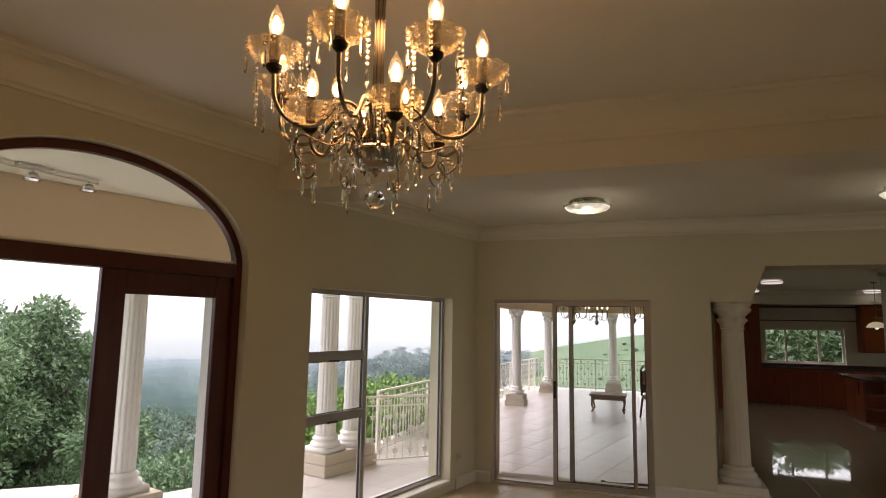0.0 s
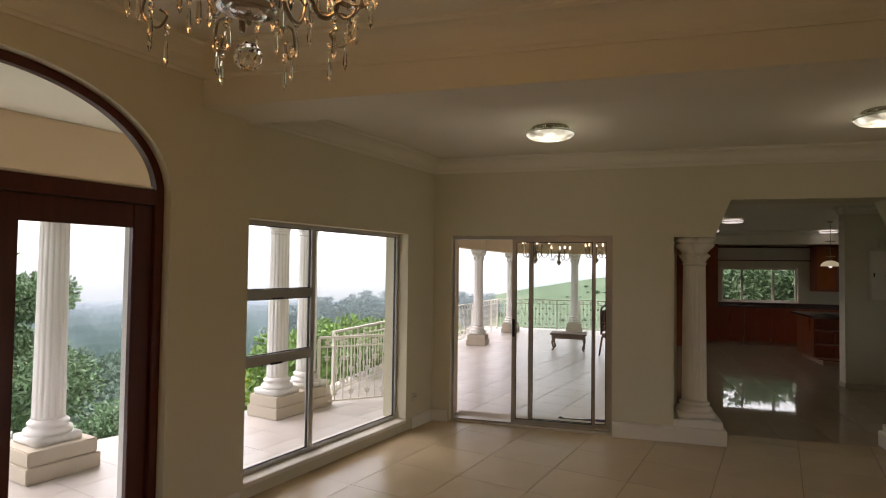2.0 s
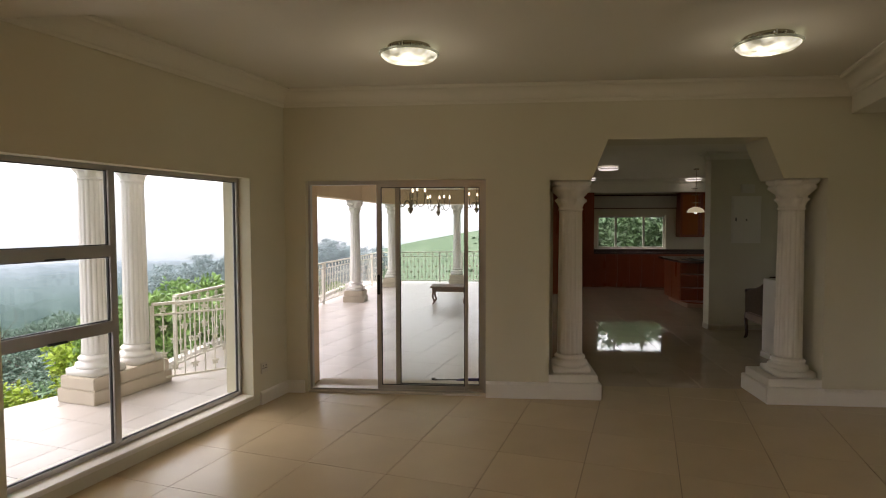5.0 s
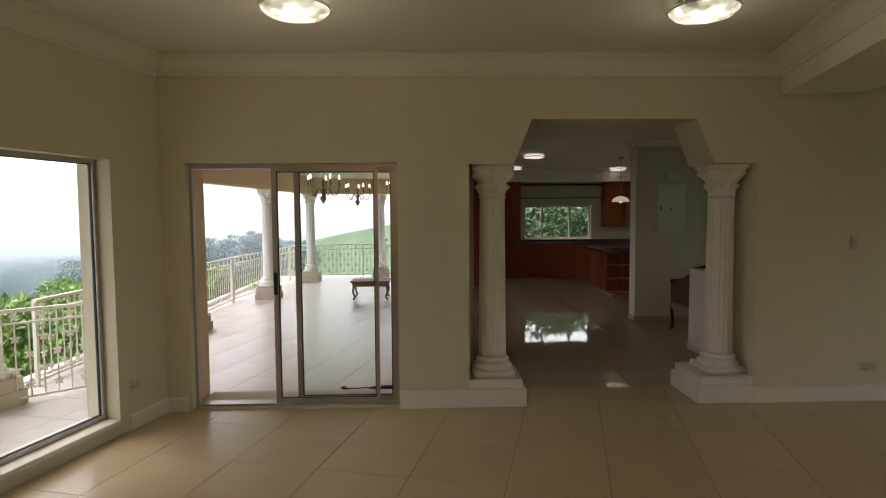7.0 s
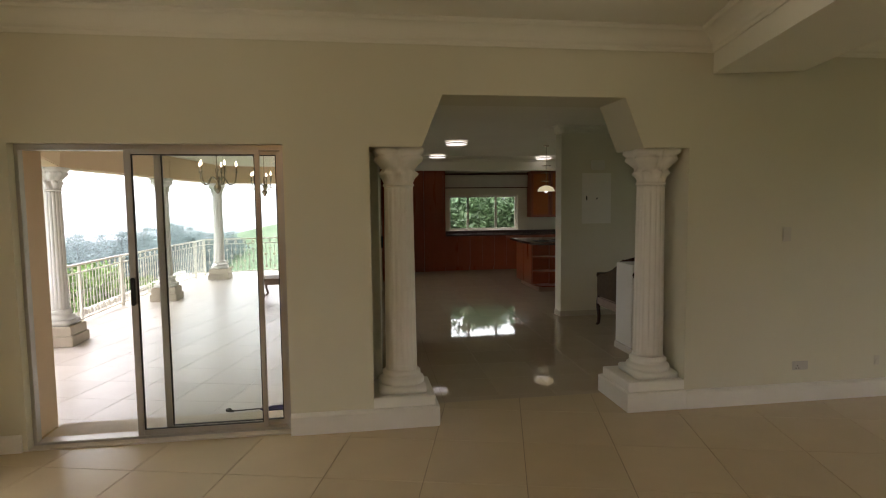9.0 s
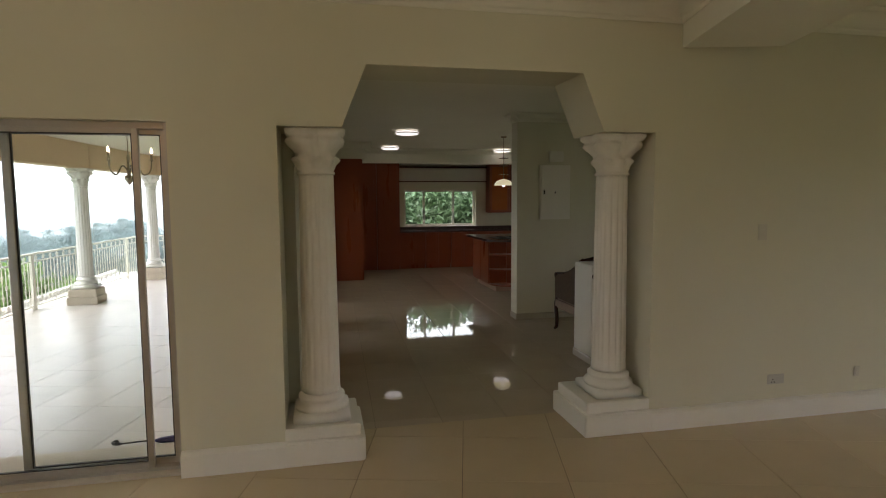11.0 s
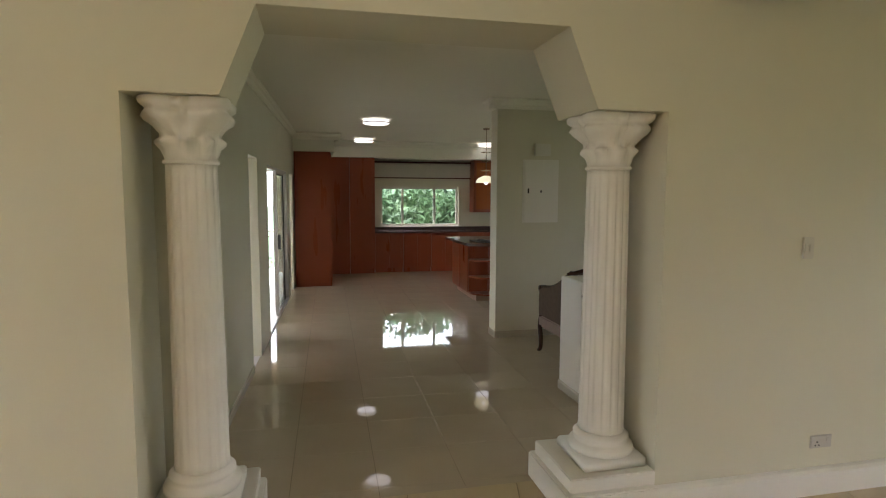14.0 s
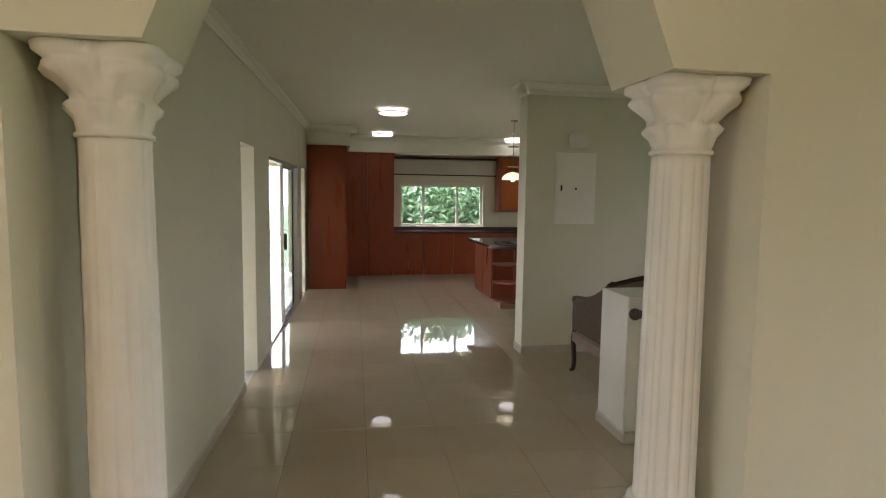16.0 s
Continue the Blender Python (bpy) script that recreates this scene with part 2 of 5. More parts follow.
# ceiling and beams
structure("ceiling", bx(-4, 4.5, ZC, 7.2, YN, ZC + 0.2), CEIL, "white painted dining ceiling", "ceiling")
structure("ceiling_entry", bx(-6, -3.2, ZE, 7.2, 4.02, ZE + 0.1), CEIL, "white painted raised ceiling", "ceiling")
structure("beam_entry", bx(-3.4, 4.02, 2.85, 7, 4.52, ZE + 0.1), CEIL, "white painted ceiling beam across the room", "beam")
MB = pose(3.28, YN, 0, rz=math.degrees(math.atan2(UY, UX)))
structure("beam_side", bx(-2.75, -0.68, 2.71, 0, 0, ZC), CEIL, "white painted ceiling beam", "beam", MB)


def cornice(name, p, q, z, up=0.16, out=0.16, m=None, mat_=CEIL):
    """A coved moulding from p to q under a ceiling at z; the wall is on its left side."""
    prof = [(0, 0), (0.012, 0), (0.018, 0.02), (0.03, 0.03)]
    prof += [(0.03 + (out - 0.05) * (1 - math.cos(a)), 0.03 + (up - 0.06) * math.sin(a)) for a in (math.pi / 2 * i / 8 for i in range(1, 9))]
    prof += [(out - 0.01, up - 0.02), (out, up - 0.015), (out, up), (0, up)]
    d = Vector((q[0] - p[0], q[1] - p[1], 0))
    bm = prism([(a, b) for a, b in prof], 0, d.length, "y")
    mm = Matrix.Translation((p[0], p[1], z - up)) @ pose(0, 0, 0, rz=math.degrees(math.atan2(d.y, d.x)) - 90)
    return structure(name, bm, mat_, "white coved plaster cornice", "cornice", m @ mm if m else mm)


cornice("cornice_north", (-2.16, YN), (3.28, YN), ZC)
cornice("cornice_window", (0.0, 0), (2.78, 0), ZC, m=MW)
cornice("cornice_beam", (0, 0), (-2.75, 0), ZC, m=MB)
cornice("cornice_west", (-9, -0.1), (-0.35, -0.1), ZE, 0.19, 0.19, m=MW)
cornice("cornice_entry", (-3.0, 4.02), (7, 4.02), ZE, 0.19, 0.19)
cornice("cornice_side", (4.15, YN), (7, YN), ZC)

SKT = material("beige_tile_skirting", (0.5, 0.44, 0.34), 0.2, scale=3)
# skirting boards
def skirting(name, p, q, h=0.125, t=0.022, m=None, mat_=TRIM):
    d = Vector((q[0] - p[0], q[1] - p[1], 0))
    bm = prism([(0, 0), (t, 0), (t, h - 0.02), (t * 0.6, h - 0.006), (0.003, h)][::1], 0, d.length, "y")
    mm = Matrix.Translation((p[0], p[1], 0)) @ pose(0, 0, 0, rz=math.degrees(math.atan2(d.y, d.x)) - 90)
    return structure(name, bm, mat_, "white painted skirting board", "skirting", m @ mm if m else mm)


skirting("baseboard_north", (3.09, YN), (7, YN), 0.15, 0.046)
skirting("baseboard_corner", (-2.08, YN), (-1.9, YN))
skirting("baseboard_door", (-0.066, YN), (0.55, YN), 0.156, 0.046)
skirting("baseboard_window", (2.3, 0), (2.74, 0), m=MW)
skirting("baseboard_west", (-0.68, -0.1), (-0.13, -0.1), m=MW)
structure("window_ledge", bx(0, -0.012, 0.085, 2.205, 0.3, 0.12, bevel=0.006), TRIM, "white painted window ledge just above the floor", "ledge", MW)

# plinths under the indoor columns
def plinth(name, x0, x1, inner):
    """A low block level with the skirting and a slightly smaller one on it, flush with the wall."""
    bm = bx(x0, YN - 0.05, 0, x1, YK + 0.05, 0.158, bevel=0.008)
    u0, u1 = (x0, x1 - 0.03) if inner > 0 else (x0 + 0.03, x1)
    box(bm, u0, YN - 0.006, 0.15, u1, YK + 0.02, 0.232, bevel=0.006)
    return structure(name, bm, TRIM, "white painted two-step plinth block in the opening", "plinth")


plinth("plinth_left", 0.546, 1.05, 1)
plinth("plinth_right", 2.574, 3.094, -1)


def column(name, m, height, r, label, group, mat_, cap_h=0.29, base_h=0.17, flute=16, foot=0.0):
    """A fluted column with a moulded base and a leafy, scrolled capital."""
    ob = thing(name, m, label, "column", group)
    bm = bmesh.new()
    s = foot or r * 1.45
    box(bm, -s, -s, 0, s, s, base_h * 0.35, bevel=0.008)
    lathe(bm, [(s * 0.96, base_h * 0.35), (s * 0.99, base_h * 0.45), (s * 0.96, base_h * 0.57), (s * 0.82, base_h * 0.62), (s * 0.78, base_h * 0.72), (s * 0.84, base_h * 0.78), (s * 0.84, base_h * 0.86), (s * 0.76, base_h * 0.92), (r * 1.02, base_h)], 36)
    part("base", bm, mat_, ob, "", True)
    bm = bmesh.new()
    z0, z1 = base_h, height - cap_h
    prof = [(r * 1.02, z0)] + [(r * (1 - 0.1 * k / 10), z0 + 0.03 + (z1 - z0 - 0.06) * k / 10) for k in range(11)] + [(r * 0.9, z1)]
    lathe(bm, prof, flute * 10, shape=lambda a, k: 1 if k in (0, len(prof) - 1) else 1 - 0.055 * max(0.0, math.cos(a * flute)) ** 0.6)
    part("shaft", bm, mat_, ob, "", True)
    bm = bmesh.new()
    q, rt = cap_h, r * 0.9
    # neck ring, a tier of leaves, corner scrolls and the abacus: radius, height, pull to the corners, depth of the leaves
    rings = [(1.0, 0, 0, 0), (1.09, 0.02, 0, 0), (1.09, 0.06, 0, 0), (1.0, 0.08, 0, 0), (1.04, 0.15, 0, 0.02), (1.1, 0.23, 0, 0.05), (1.22, 0.3, 0, 0.08), (1.27, 0.35, 0, 0.09), (1.2, 0.39, 0, 0.07), (1.13, 0.42, 0.02, 0.04),
             (1.17, 0.5, 0.1, 0.04), (1.27, 0.58, 0.2, 0.05), (1.38, 0.65, 0.3, 0.06), (1.45, 0.72, 0.36, 0.05), (1.43, 0.78, 0.36, 0.04), (1.36, 0.82, 0.34, 0.02), (1.44, 0.85, 0.34, 0), (1.52, 0.89, 0.36, 0), (1.55, 0.97, 0.37, 0), (1.5, 1.0, 0.37, 0)]

    def leafy(a, k):
        _, _, pull, lobe = rings[k]
        tier = math.cos(8 * a + (math.pi if k > 9 else 0))
        flower = 0.1 * max(0.0, math.cos(4 * a)) ** 10 if 13 <= k <= 18 else 0
        vein = lobe * 0.35 * abs(math.cos(24 * a))
        rough = 0.055 * noise.noise((math.cos(a) * 6, math.sin(a) * 6, k * 0.55)) + 0.03 * noise.noise((math.cos(a) * 15, math.sin(a) * 15, k * 1.1)) if 3 < k < 19 else 0
        return 1 + pull * abs(math.sin(2 * a)) ** 2.5 + 1.5 * lobe * tier - vein + flower + rough

    lathe(bm, [(rt * g[0], z1 + q * g[1]) for g in rings], 128, shape=leafy)
    part("capital", bm, mat_, ob, "", True)
    return ob


c1 = column("indoor_column", pose(0.778, 7.43, 0.232), 1.896, 0.125, "white fluted plaster column with leafy capital on plinth", "columns in the opening", PLASTER, foot=0.182)
copy_thing(c1, pose(2.888, 7.43, 0.232))


# windows and sliding doors: bars of aluminium with panes
def bar(name, parent, x0, z0, x1, z1, y0=-0.025, y1=0.025, mat_=ALU):
    return part(name, bx(x0, y0, z0, x1, y1, z1, bevel=0.003), mat_, parent)


def pane(parent, x0, z0, x1, z1, y=0.0):
    g = part("pane", bx(x0, y - 0.003, z0, x1, y + 0.003, z1), WINGLASS, parent, "clear glass pane")
    g.visible_shadow = False
    return g


def gasket(parent, x0, z0, x1, z1, y=0.0, g=0.007):
    bm = bmesh.new()
    for a in ((x0, z0, x0 + g, z1), (x1 - g, z0, x1, z1), (x0 + g, z0, x1 - g, z0 + g), (x0 + g, z1 - g, x1 - g, z1)):
        box(bm, a[0], y - 0.009, a[1], a[2], y + 0.009, a[3])
    return part("gasket", bm, BLACK, parent, "thin black rubber gasket")


win = tagged(thing("window_1", MW @ pose(0, 0.15, 0), "tall aluminium window with three side panes and one large pane", "window"), kind="structure")
F = 0.035
bar("frame_bottom", win, 0, 0.12, 2.205, 0.12 + F), bar("frame_top", win, 0, 2.135 - F, 2.205, 2.135)
bar("frame_left", win, 0, 0.12 + F, F, 2.135 - F), bar("frame_right", win, 2.205 - F, 0.12 + F, 2.205, 2.135 - F)
MU = 0.83
bar("mullion", win, MU, 0.12 + F, MU + 0.055, 2.135 - F)
for z in (1.0, 1.535):
    bar("transom", win, F, z - 0.04, MU, z + 0.04, -0.035, 0.03)
    lt = part("window_latch", bx(MU / 2 - 0.07, -0.06, z - 0.045, MU / 2 + 0.06, -0.035, z - 0.03, bevel=0.004), BLACK, win, "black window latch")
pane(win, F, 0.12 + F, MU, 0.96), pane(win, F, 1.04, MU, 1.495), pane(win, F, 1.575, MU, 2.1), pane(win, MU + 0.055, 0.12 + F, 2.17, 2.1)
for a in ((F, 0.12 + F, MU, 0.96), (F, 1.04, MU, 1.495), (F, 1.575, MU, 2.1), (MU + 0.055, 0.12 + F, 2.17, 2.1)):
    gasket(win, *a)

sd = tagged(thing("door_1", pose(0, 7.32, 0), "half-open aluminium sliding glass door", "sliding door"), kind="structure")
bar("frame_left", sd, -1.87, 0.0, -1.845, 2.145, -0.045, 0.02), bar("frame_right", sd, -0.1, 0.0, -0.068, 2.145, -0.05, 0.06)
bar("frame_top", sd, -1.845, 2.105, -0.1, 2.145, -0.05, 0.06), bar("sill_track", sd, -1.845, 0.0, -0.1, 0.03, -0.05, 0.06)


def leaf(parent, name, x0, x1, y, top=2.06, low=0.03, w=0.045):
    lf = part(name, bx(x0, y - 0.018, low, x0 + w, y + 0.018, top, bevel=0.003), ALU, parent)
    w2 = w * 0.75
    part("stile", bx(x1 - w2, y - 0.018, low, x1, y + 0.018, top, bevel=0.003), ALU, lf)
    part("top_rail", bx(x0 + w, y - 0.016, top - 0.028, x1 - w2, y + 0.016, top, bevel=0.003), ALU, lf)
    part("bottom_rail", bx(x0 + w, y - 0.016, low, x1 - w2, y + 0.016, low + 0.04, bevel=0.003), ALU, lf)
    pane(lf, x0 + w, low + 0.04, x1 - w2, top - 0.028, y)
    gasket(lf, x0 + w, low + 0.04, x1 - w2, top - 0.028, y)
    return lf


sl = leaf(sd, "sliding_leaf", -1.168, -0.245, -0.025, 2.105)
leaf(sd, "fixed_leaf", -0.985, -0.1, 0.025, 2.105)
part("handle", bx(-1.158, -0.075, 1.0, -1.13, -0.043, 1.2, bevel=0.006), BLACK, sl, "black door handle")
structure("door_sill", bx(-1.87, YN + 0.001, -0.04, -0.068, YK + 0.02, 0.012, bevel=0.004), STONE, "stone threshold under the sliding door", "threshold")

# arched double door
ad = tagged(thing("door_2", MW @ pose(0, -0.03, 0), "mahogany arched double doorway with fanlight, one leaf open", "door"), kind="structure")


def arch_ring(a0, b0, a1, b1, y0, y1, n=40):
    bm = bmesh.new()
    ang = [math.pi * i / n for i in range(n + 1)]
    rows = [[bm.verts.new((-1.74 + a * math.cos(t), y, 2.22 + b * math.sin(t))) for t in ang] for a, b, y in ((a0, b0, y0), (a1, b1, y0), (a1, b1, y1), (a0, b0, y1))]
    for i in range(n):
        for k in range(4):
            p, q = rows[k], rows[(k + 1) % 4]
            bm.faces.new((p[i], p[i + 1], q[i + 1], q[i]))
    for i in (0, n):
        bm.faces.new([r_[i] for r_ in rows])
    return bm


part("arch_frame", arch_ring(1.008, 0.658, 0.955, 0.605, 0, 0.055), REDWOOD, ad, "", False)
for x in (-2.748, -0.79):
    part("jamb", bx(x, 0, 0, x + 0.06, 0.1, 2.22, bevel=0.004), REDWOOD, ad)
part("transom_beam", bx(-2.688, -0.01, 2.15, -0.79, 0.11, 2.25, bevel=0.006), REDWOOD, ad)
fan = prism([(-1.74 + 0.955 * math.cos(t), 2.25 + 0.57 * math.sin(t)) for t in (math.pi * i / 40 for i in range(41))], 0.03, 0.036)
part("fanlight_pane", fan, WINGLASS, ad, "clear fanlight glass").visible_shadow = False
part("fanlight_bead", bx(-2.66, -0.02, 2.25, -0.82, 0.03, 2.265, bevel=0.003), TRIM, ad, "pale putty bead")


def door_leaf(parent, name, x0, x1, m=None):
    lf = part(name, bx(x0, 0.03, 0.01, x0 + 0.15, 0.075, 2.17, bevel=0.005), REDWOOD, parent)
    part("stile", bx(x1 - 0.125, 0.03, 0.01, x1, 0.075, 2.17, bevel=0.005), REDWOOD, lf)
    part("top_rail", bx(x0 + 0.15, 0.032, 2.0, x1 - 0.125, 0.073, 2.17, bevel=0.005), REDWOOD, lf)
    part("bottom_rail", bx(x0 + 0.15, 0.032, 0.01, x1 - 0.125, 0.073, 0.25, bevel=0.005), REDWOOD, lf)
    g = part("pane", bx(x0 + 0.15, 0.05, 0.25, x1 - 0.125, 0.056, 2.0), WINGLASS, lf, "clear glass pane")
    g.visible_shadow = False
    if m:
        lf.matrix_local = m
    return lf


door_leaf(ad, "fixed_leaf", -1.7, -0.79)
door_leaf(ad, "open_leaf", -2.688, -1.76, Matrix.Translation((-2.688, 0.05, 0)) @ pose(0, 0, 0, rz=96) @ Matrix.Translation((2.688, -0.05, 0)))

# ---- kitchen shell ----
KA = 2.6                          # slight turn of its left wall, degrees
MK = pose(0.63, YK, 0, rz=90 - KA)  # x along the left wall northwards, y to the west
kl = prism([(0, 0), (2.53, 0), (2.53, 2.07), (3.1, 2.07), (3.1, 0), (3.6, 0), (3.6, 3.1), (0, 3.1)], 0, 0.28)
structure("wall_kitchen_side", kl, KWALL, "pale painted kitchen wall with a doorway", "wall", MK)
kl = prism([(3.6, 0), (3.92, 0), (3.92, 2.05), (6.5, 2.05), (6.5, 0), (6.95, 0), (6.95, 2.05), (7.45, 2.05), (7.45, 0), (10.2, 0), (10.2, 3.1), (3.6, 3.1)], 0, 0.1)
structure("wall_kitchen_west", kl, KWALL, "pale painted kitchen wall with glazed doors", "wall", MK)
kb = bmesh.new()
box(kb, 0.5, 17.5, 0, 2.8, 17.75, 3.1), box(kb, 4.6, 17.5, 0, 7, 17.75, 3.1), box(kb, 2.8, 17.5, 0, 4.6, 17.75, 0.98), box(kb, 2.8, 17.5, 1.87, 4.6, 17.75, 3.1)
structure("wall_kitchen_north", kb, KWALL, "pale kitchen wall with a wide window", "wall")
structure("wall_pier", bx(3.42, 11.02, 0, 7, 11.26, 3.1), KWALL, "pale green-grey painted wall end", "wall")
structure("ceiling_kitchen", bx(0.3, YK, ZK, 7.2, 17.75, ZK + 0.2), CEIL, "white kitchen ceiling", "ceiling")
cornice("cornice_kitchen_west", (0, 0), (9.8, 0), ZK, 0.08, 0.08, m=MK)
cornice("cornice_pier_front", (3.31, 11.02), (7, 11.02), ZK, 0.11, 0.11)
cornice("cornice_pier_end", (3.42, 11.26), (3.42, 10.93), ZK, 0.11, 0.11)
skirting("baseboard_kitchen_west", (0, 0), (2.53, 0), 0.08, 0.012, MK, SKT)
skirting("baseboard_pier", (3.42, 11.02), (7, 11.02), 0.08, 0.012, None, SKT)
skirting("baseboard_pier_end", (3.42, 11.26), (3.42, 11.0), 0.08, 0.012, None, SKT)
kw = tagged(thing("window_2", pose(0, 17.6, 0), "white-framed kitchen window with three panes", "window"), kind="structure")
for a in ((2.8, 0.98, 4.6, 1.03), (2.8, 1.82, 4.6, 1.87), (2.8, 1.03, 2.85, 1.82), (4.55, 1.03, 4.6, 1.82), (3.28, 1.03, 3.33, 1.82), (4.02, 1.03, 4.07, 1.82)):
    bar("frame_bar", kw, *a, mat_=WHITEP)
for a in ((2.85, 3.28), (3.33, 4.02), (4.07, 4.55)):
    pane(kw, a[0], 1.03, a[1], 1.82)
kd = tagged(thing("door_3", MK @ pose(0, 0.05, 0), "part-open aluminium sliding kitchen door", "sliding door"), kind="structure")
bar("frame_top", kd, 3.92, 2.01, 6.5, 2.05, -0.042, 0.046), bar("frame_left", kd, 3.92, 0, 3.955, 2.01, -0.042, 0.046), bar("frame_right", kd, 6.465, 0, 6.5, 2.01, -0.042, 0.046)
bar("sill_track", kd, 3.955, 0, 6.465, 0.03, -0.042, 0.046)
k1 = leaf(kd, "sliding_leaf", 5.0, 6.1, -0.022, 2.01)
leaf(kd, "fixed_leaf", 5.3, 6.465, 0.024, 2.01)
part("handle", bx(5.01, -0.08, 0.95, 5.04, -0.04, 1.15, bevel=0.006), BLACK, k1, "black door handle")

# ---- outside: terrace, ground ----
structure("terrace", prism([(-7.2, 1.0), (-3.1, 1.0), (-2.3, 4.5), (-1.7, YK), (0.7, YK), (1.0, 15.5), (1.15, 18.6), (-3.9, 18.6), (-4.05, 8.2), (-4.4, 6.3), (-5.25, 5.3), (-5.6, 4.9), (-6.3, 5.5), (-7.2, 4.75)], ZT - 0.25, ZT - 0.006, "z"), TTILE, "tiled terrace slab", "terrace")
structure("terrace_ceiling", prism([(-4.3, YK + 0.1), (0.3, YK + 0.1), (0.3, 12), (0.95, 18), (0.95, 19), (-4.3, 19)], 2.6, 2.8, "z"), CEIL, "white terrace ceiling", "ceiling")


def terrace_beam(p, q, z0=2.2, z1=2.6, w=0.32):
    d = Vector((q[0] - p[0], q[1] - p[1], 0))
    return structure("terrace_beam", bx(0, -w / 2, z0, d.length, w / 2, z1, bevel=0.01), EXTW, "peach plastered beam over the terrace columns", "beam", Matrix.Translation((p[0], p[1], 0)) @ pose(0, 0, 0, rz=math.degrees(math.atan2(d.y, d.x))))


terrace_beam((-3.34, 10.75), (-3.06, 14.15)), terrace_beam((-3.06, 14.16), (-2.77, 17.15)), terrace_beam((-2.77, 17.2), (1.0, 18.3)), terrace_beam((-2.3, YK + 0.1), (-3.34, 10.74))

# ---- lamps ----
GLOWW = glowing("lamp_glass_lit", (0.95, 1.0, 0.8), 0.2)


def uneven(m, scale, low, high):
    """Bulbs behind pressed glass: brighter and dimmer patches."""
    n, l = m.node_tree.nodes, m.node_tree.links
    co, v, mr = n.new("ShaderNodeTexCoord"), n.new("ShaderNodeTexNoise"), n.new("ShaderNodeMapRange")
    v.inputs["Scale"].default_value, v.inputs["Detail"].default_value = scale, 3
    mr.inputs["From Min"].default_value, mr.inputs["From Max"].default_value = 0.38, 0.62
    mr.inputs["To Min"].default_value, mr.inputs["To Max"].default_value = low, high
    l.new(co.outputs["Object"], v.inputs["Vector"]), l.new(v.outputs[0], mr.inputs["Value"])
    l.new(mr.outputs[0], n["Principled BSDF"].inputs["Emission Strength"])


uneven(GLOWW, 11, 0.03, 0.3)
GLOWK = glowing("kitchen_lamp_lit", (1.0, 0.97, 0.92), 0.22)
BULBT = glowing("terrace_bulb_lit", (1.0, 0.82, 0.6), 1.2)
BULB = glowing("warm_bulb_lit", (1.0, 0.78, 0.5), 4.5)
FROST = material("pressed_lamp_glass", (0.72, 0.75, 0.62), 0.25, scale=30, trans=0.5)
CRYSTAL = material("clear_crystal", (0.98, 0.96, 0.92), 0.03, trans=1.0, scale=4, ior=1.5, second=(0.95, 0.92, 0.86))
def cut_glass(name, tint, shine, share):
    m = bpy.data.materials.new(name)
    m.use_nodes = True
    n, l = m.node_tree.nodes, m.node_tree.links
    n.remove(n["Principled BSDF"])
    t, g, mx = n.new("ShaderNodeBsdfTransparent"), n.new("ShaderNodeBsdfGlossy"), n.new("ShaderNodeMixShader")
    v, bp, co, ad, tr = n.new("ShaderNodeTexVoronoi"), n.new("ShaderNodeBump"), n.new("ShaderNodeTexCoord"), n.new("ShaderNodeMixShader"), n.new("ShaderNodeBsdfTranslucent")
    v.inputs["Scale"].default_value = 110
    bp.inputs["Strength"].default_value, bp.inputs["Distance"].default_value = 1.0, 0.004
    t.inputs[0].default_value, g.inputs["Color"].default_value, tr.inputs[0].default_value = (*tint, 1), (*shine, 1), (*shine, 1)
    g.inputs["Roughness"].default_value, mx.inputs[0].default_value, ad.inputs[0].default_value = 0.08, share, 0.12
    l.new(co.outputs["Object"], v.inputs["Vector"]), l.new(v.outputs[0], bp.inputs["Height"]), l.new(bp.outputs[0], g.inputs["Normal"])
    l.new(g.outputs[0], ad.inputs[1]), l.new(tr.outputs[0], ad.inputs[2])
    l.new(t.outputs[0], mx.inputs[1]), l.new(ad.outputs[0], mx.inputs[2]), l.new(mx.outputs[0], n["Material Output"].inputs["Surface"])
    return m


AMBERG = cut_glass("champagne_crystal_glass", (0.97, 0.92, 0.8), (1.0, 0.95, 0.84), 0.24)
BULBGLASS = material("amber_bulb_glass", (0.95, 0.8, 0.55), 0.05, trans=0.2, scale=5)
BULBGLASS.node_tree.nodes["Principled BSDF"].inputs["Alpha"].default_value = 0.25
BRASS = material("antique_gilt_metal", (0.42, 0.37, 0.29), 0.22, metal=1.0, scale=15, second=(0.2, 0.16, 0.11))
CHROME = material("polished_chrome", (0.72, 0.71, 0.7), 0.12, metal=1.0, scale=10)
CANDLE = material("dark_candle_tube", (0.025, 0.016, 0.01), 0.45)


def lamp_light(name, m, energy, colour, size):
    l = new(name, bpy.data.lights.new(name, "POINT"))
    l.data.energy, l.data.color, l.data.shadow_soft_size = energy, colour, size
    l.matrix_world = m
    return l


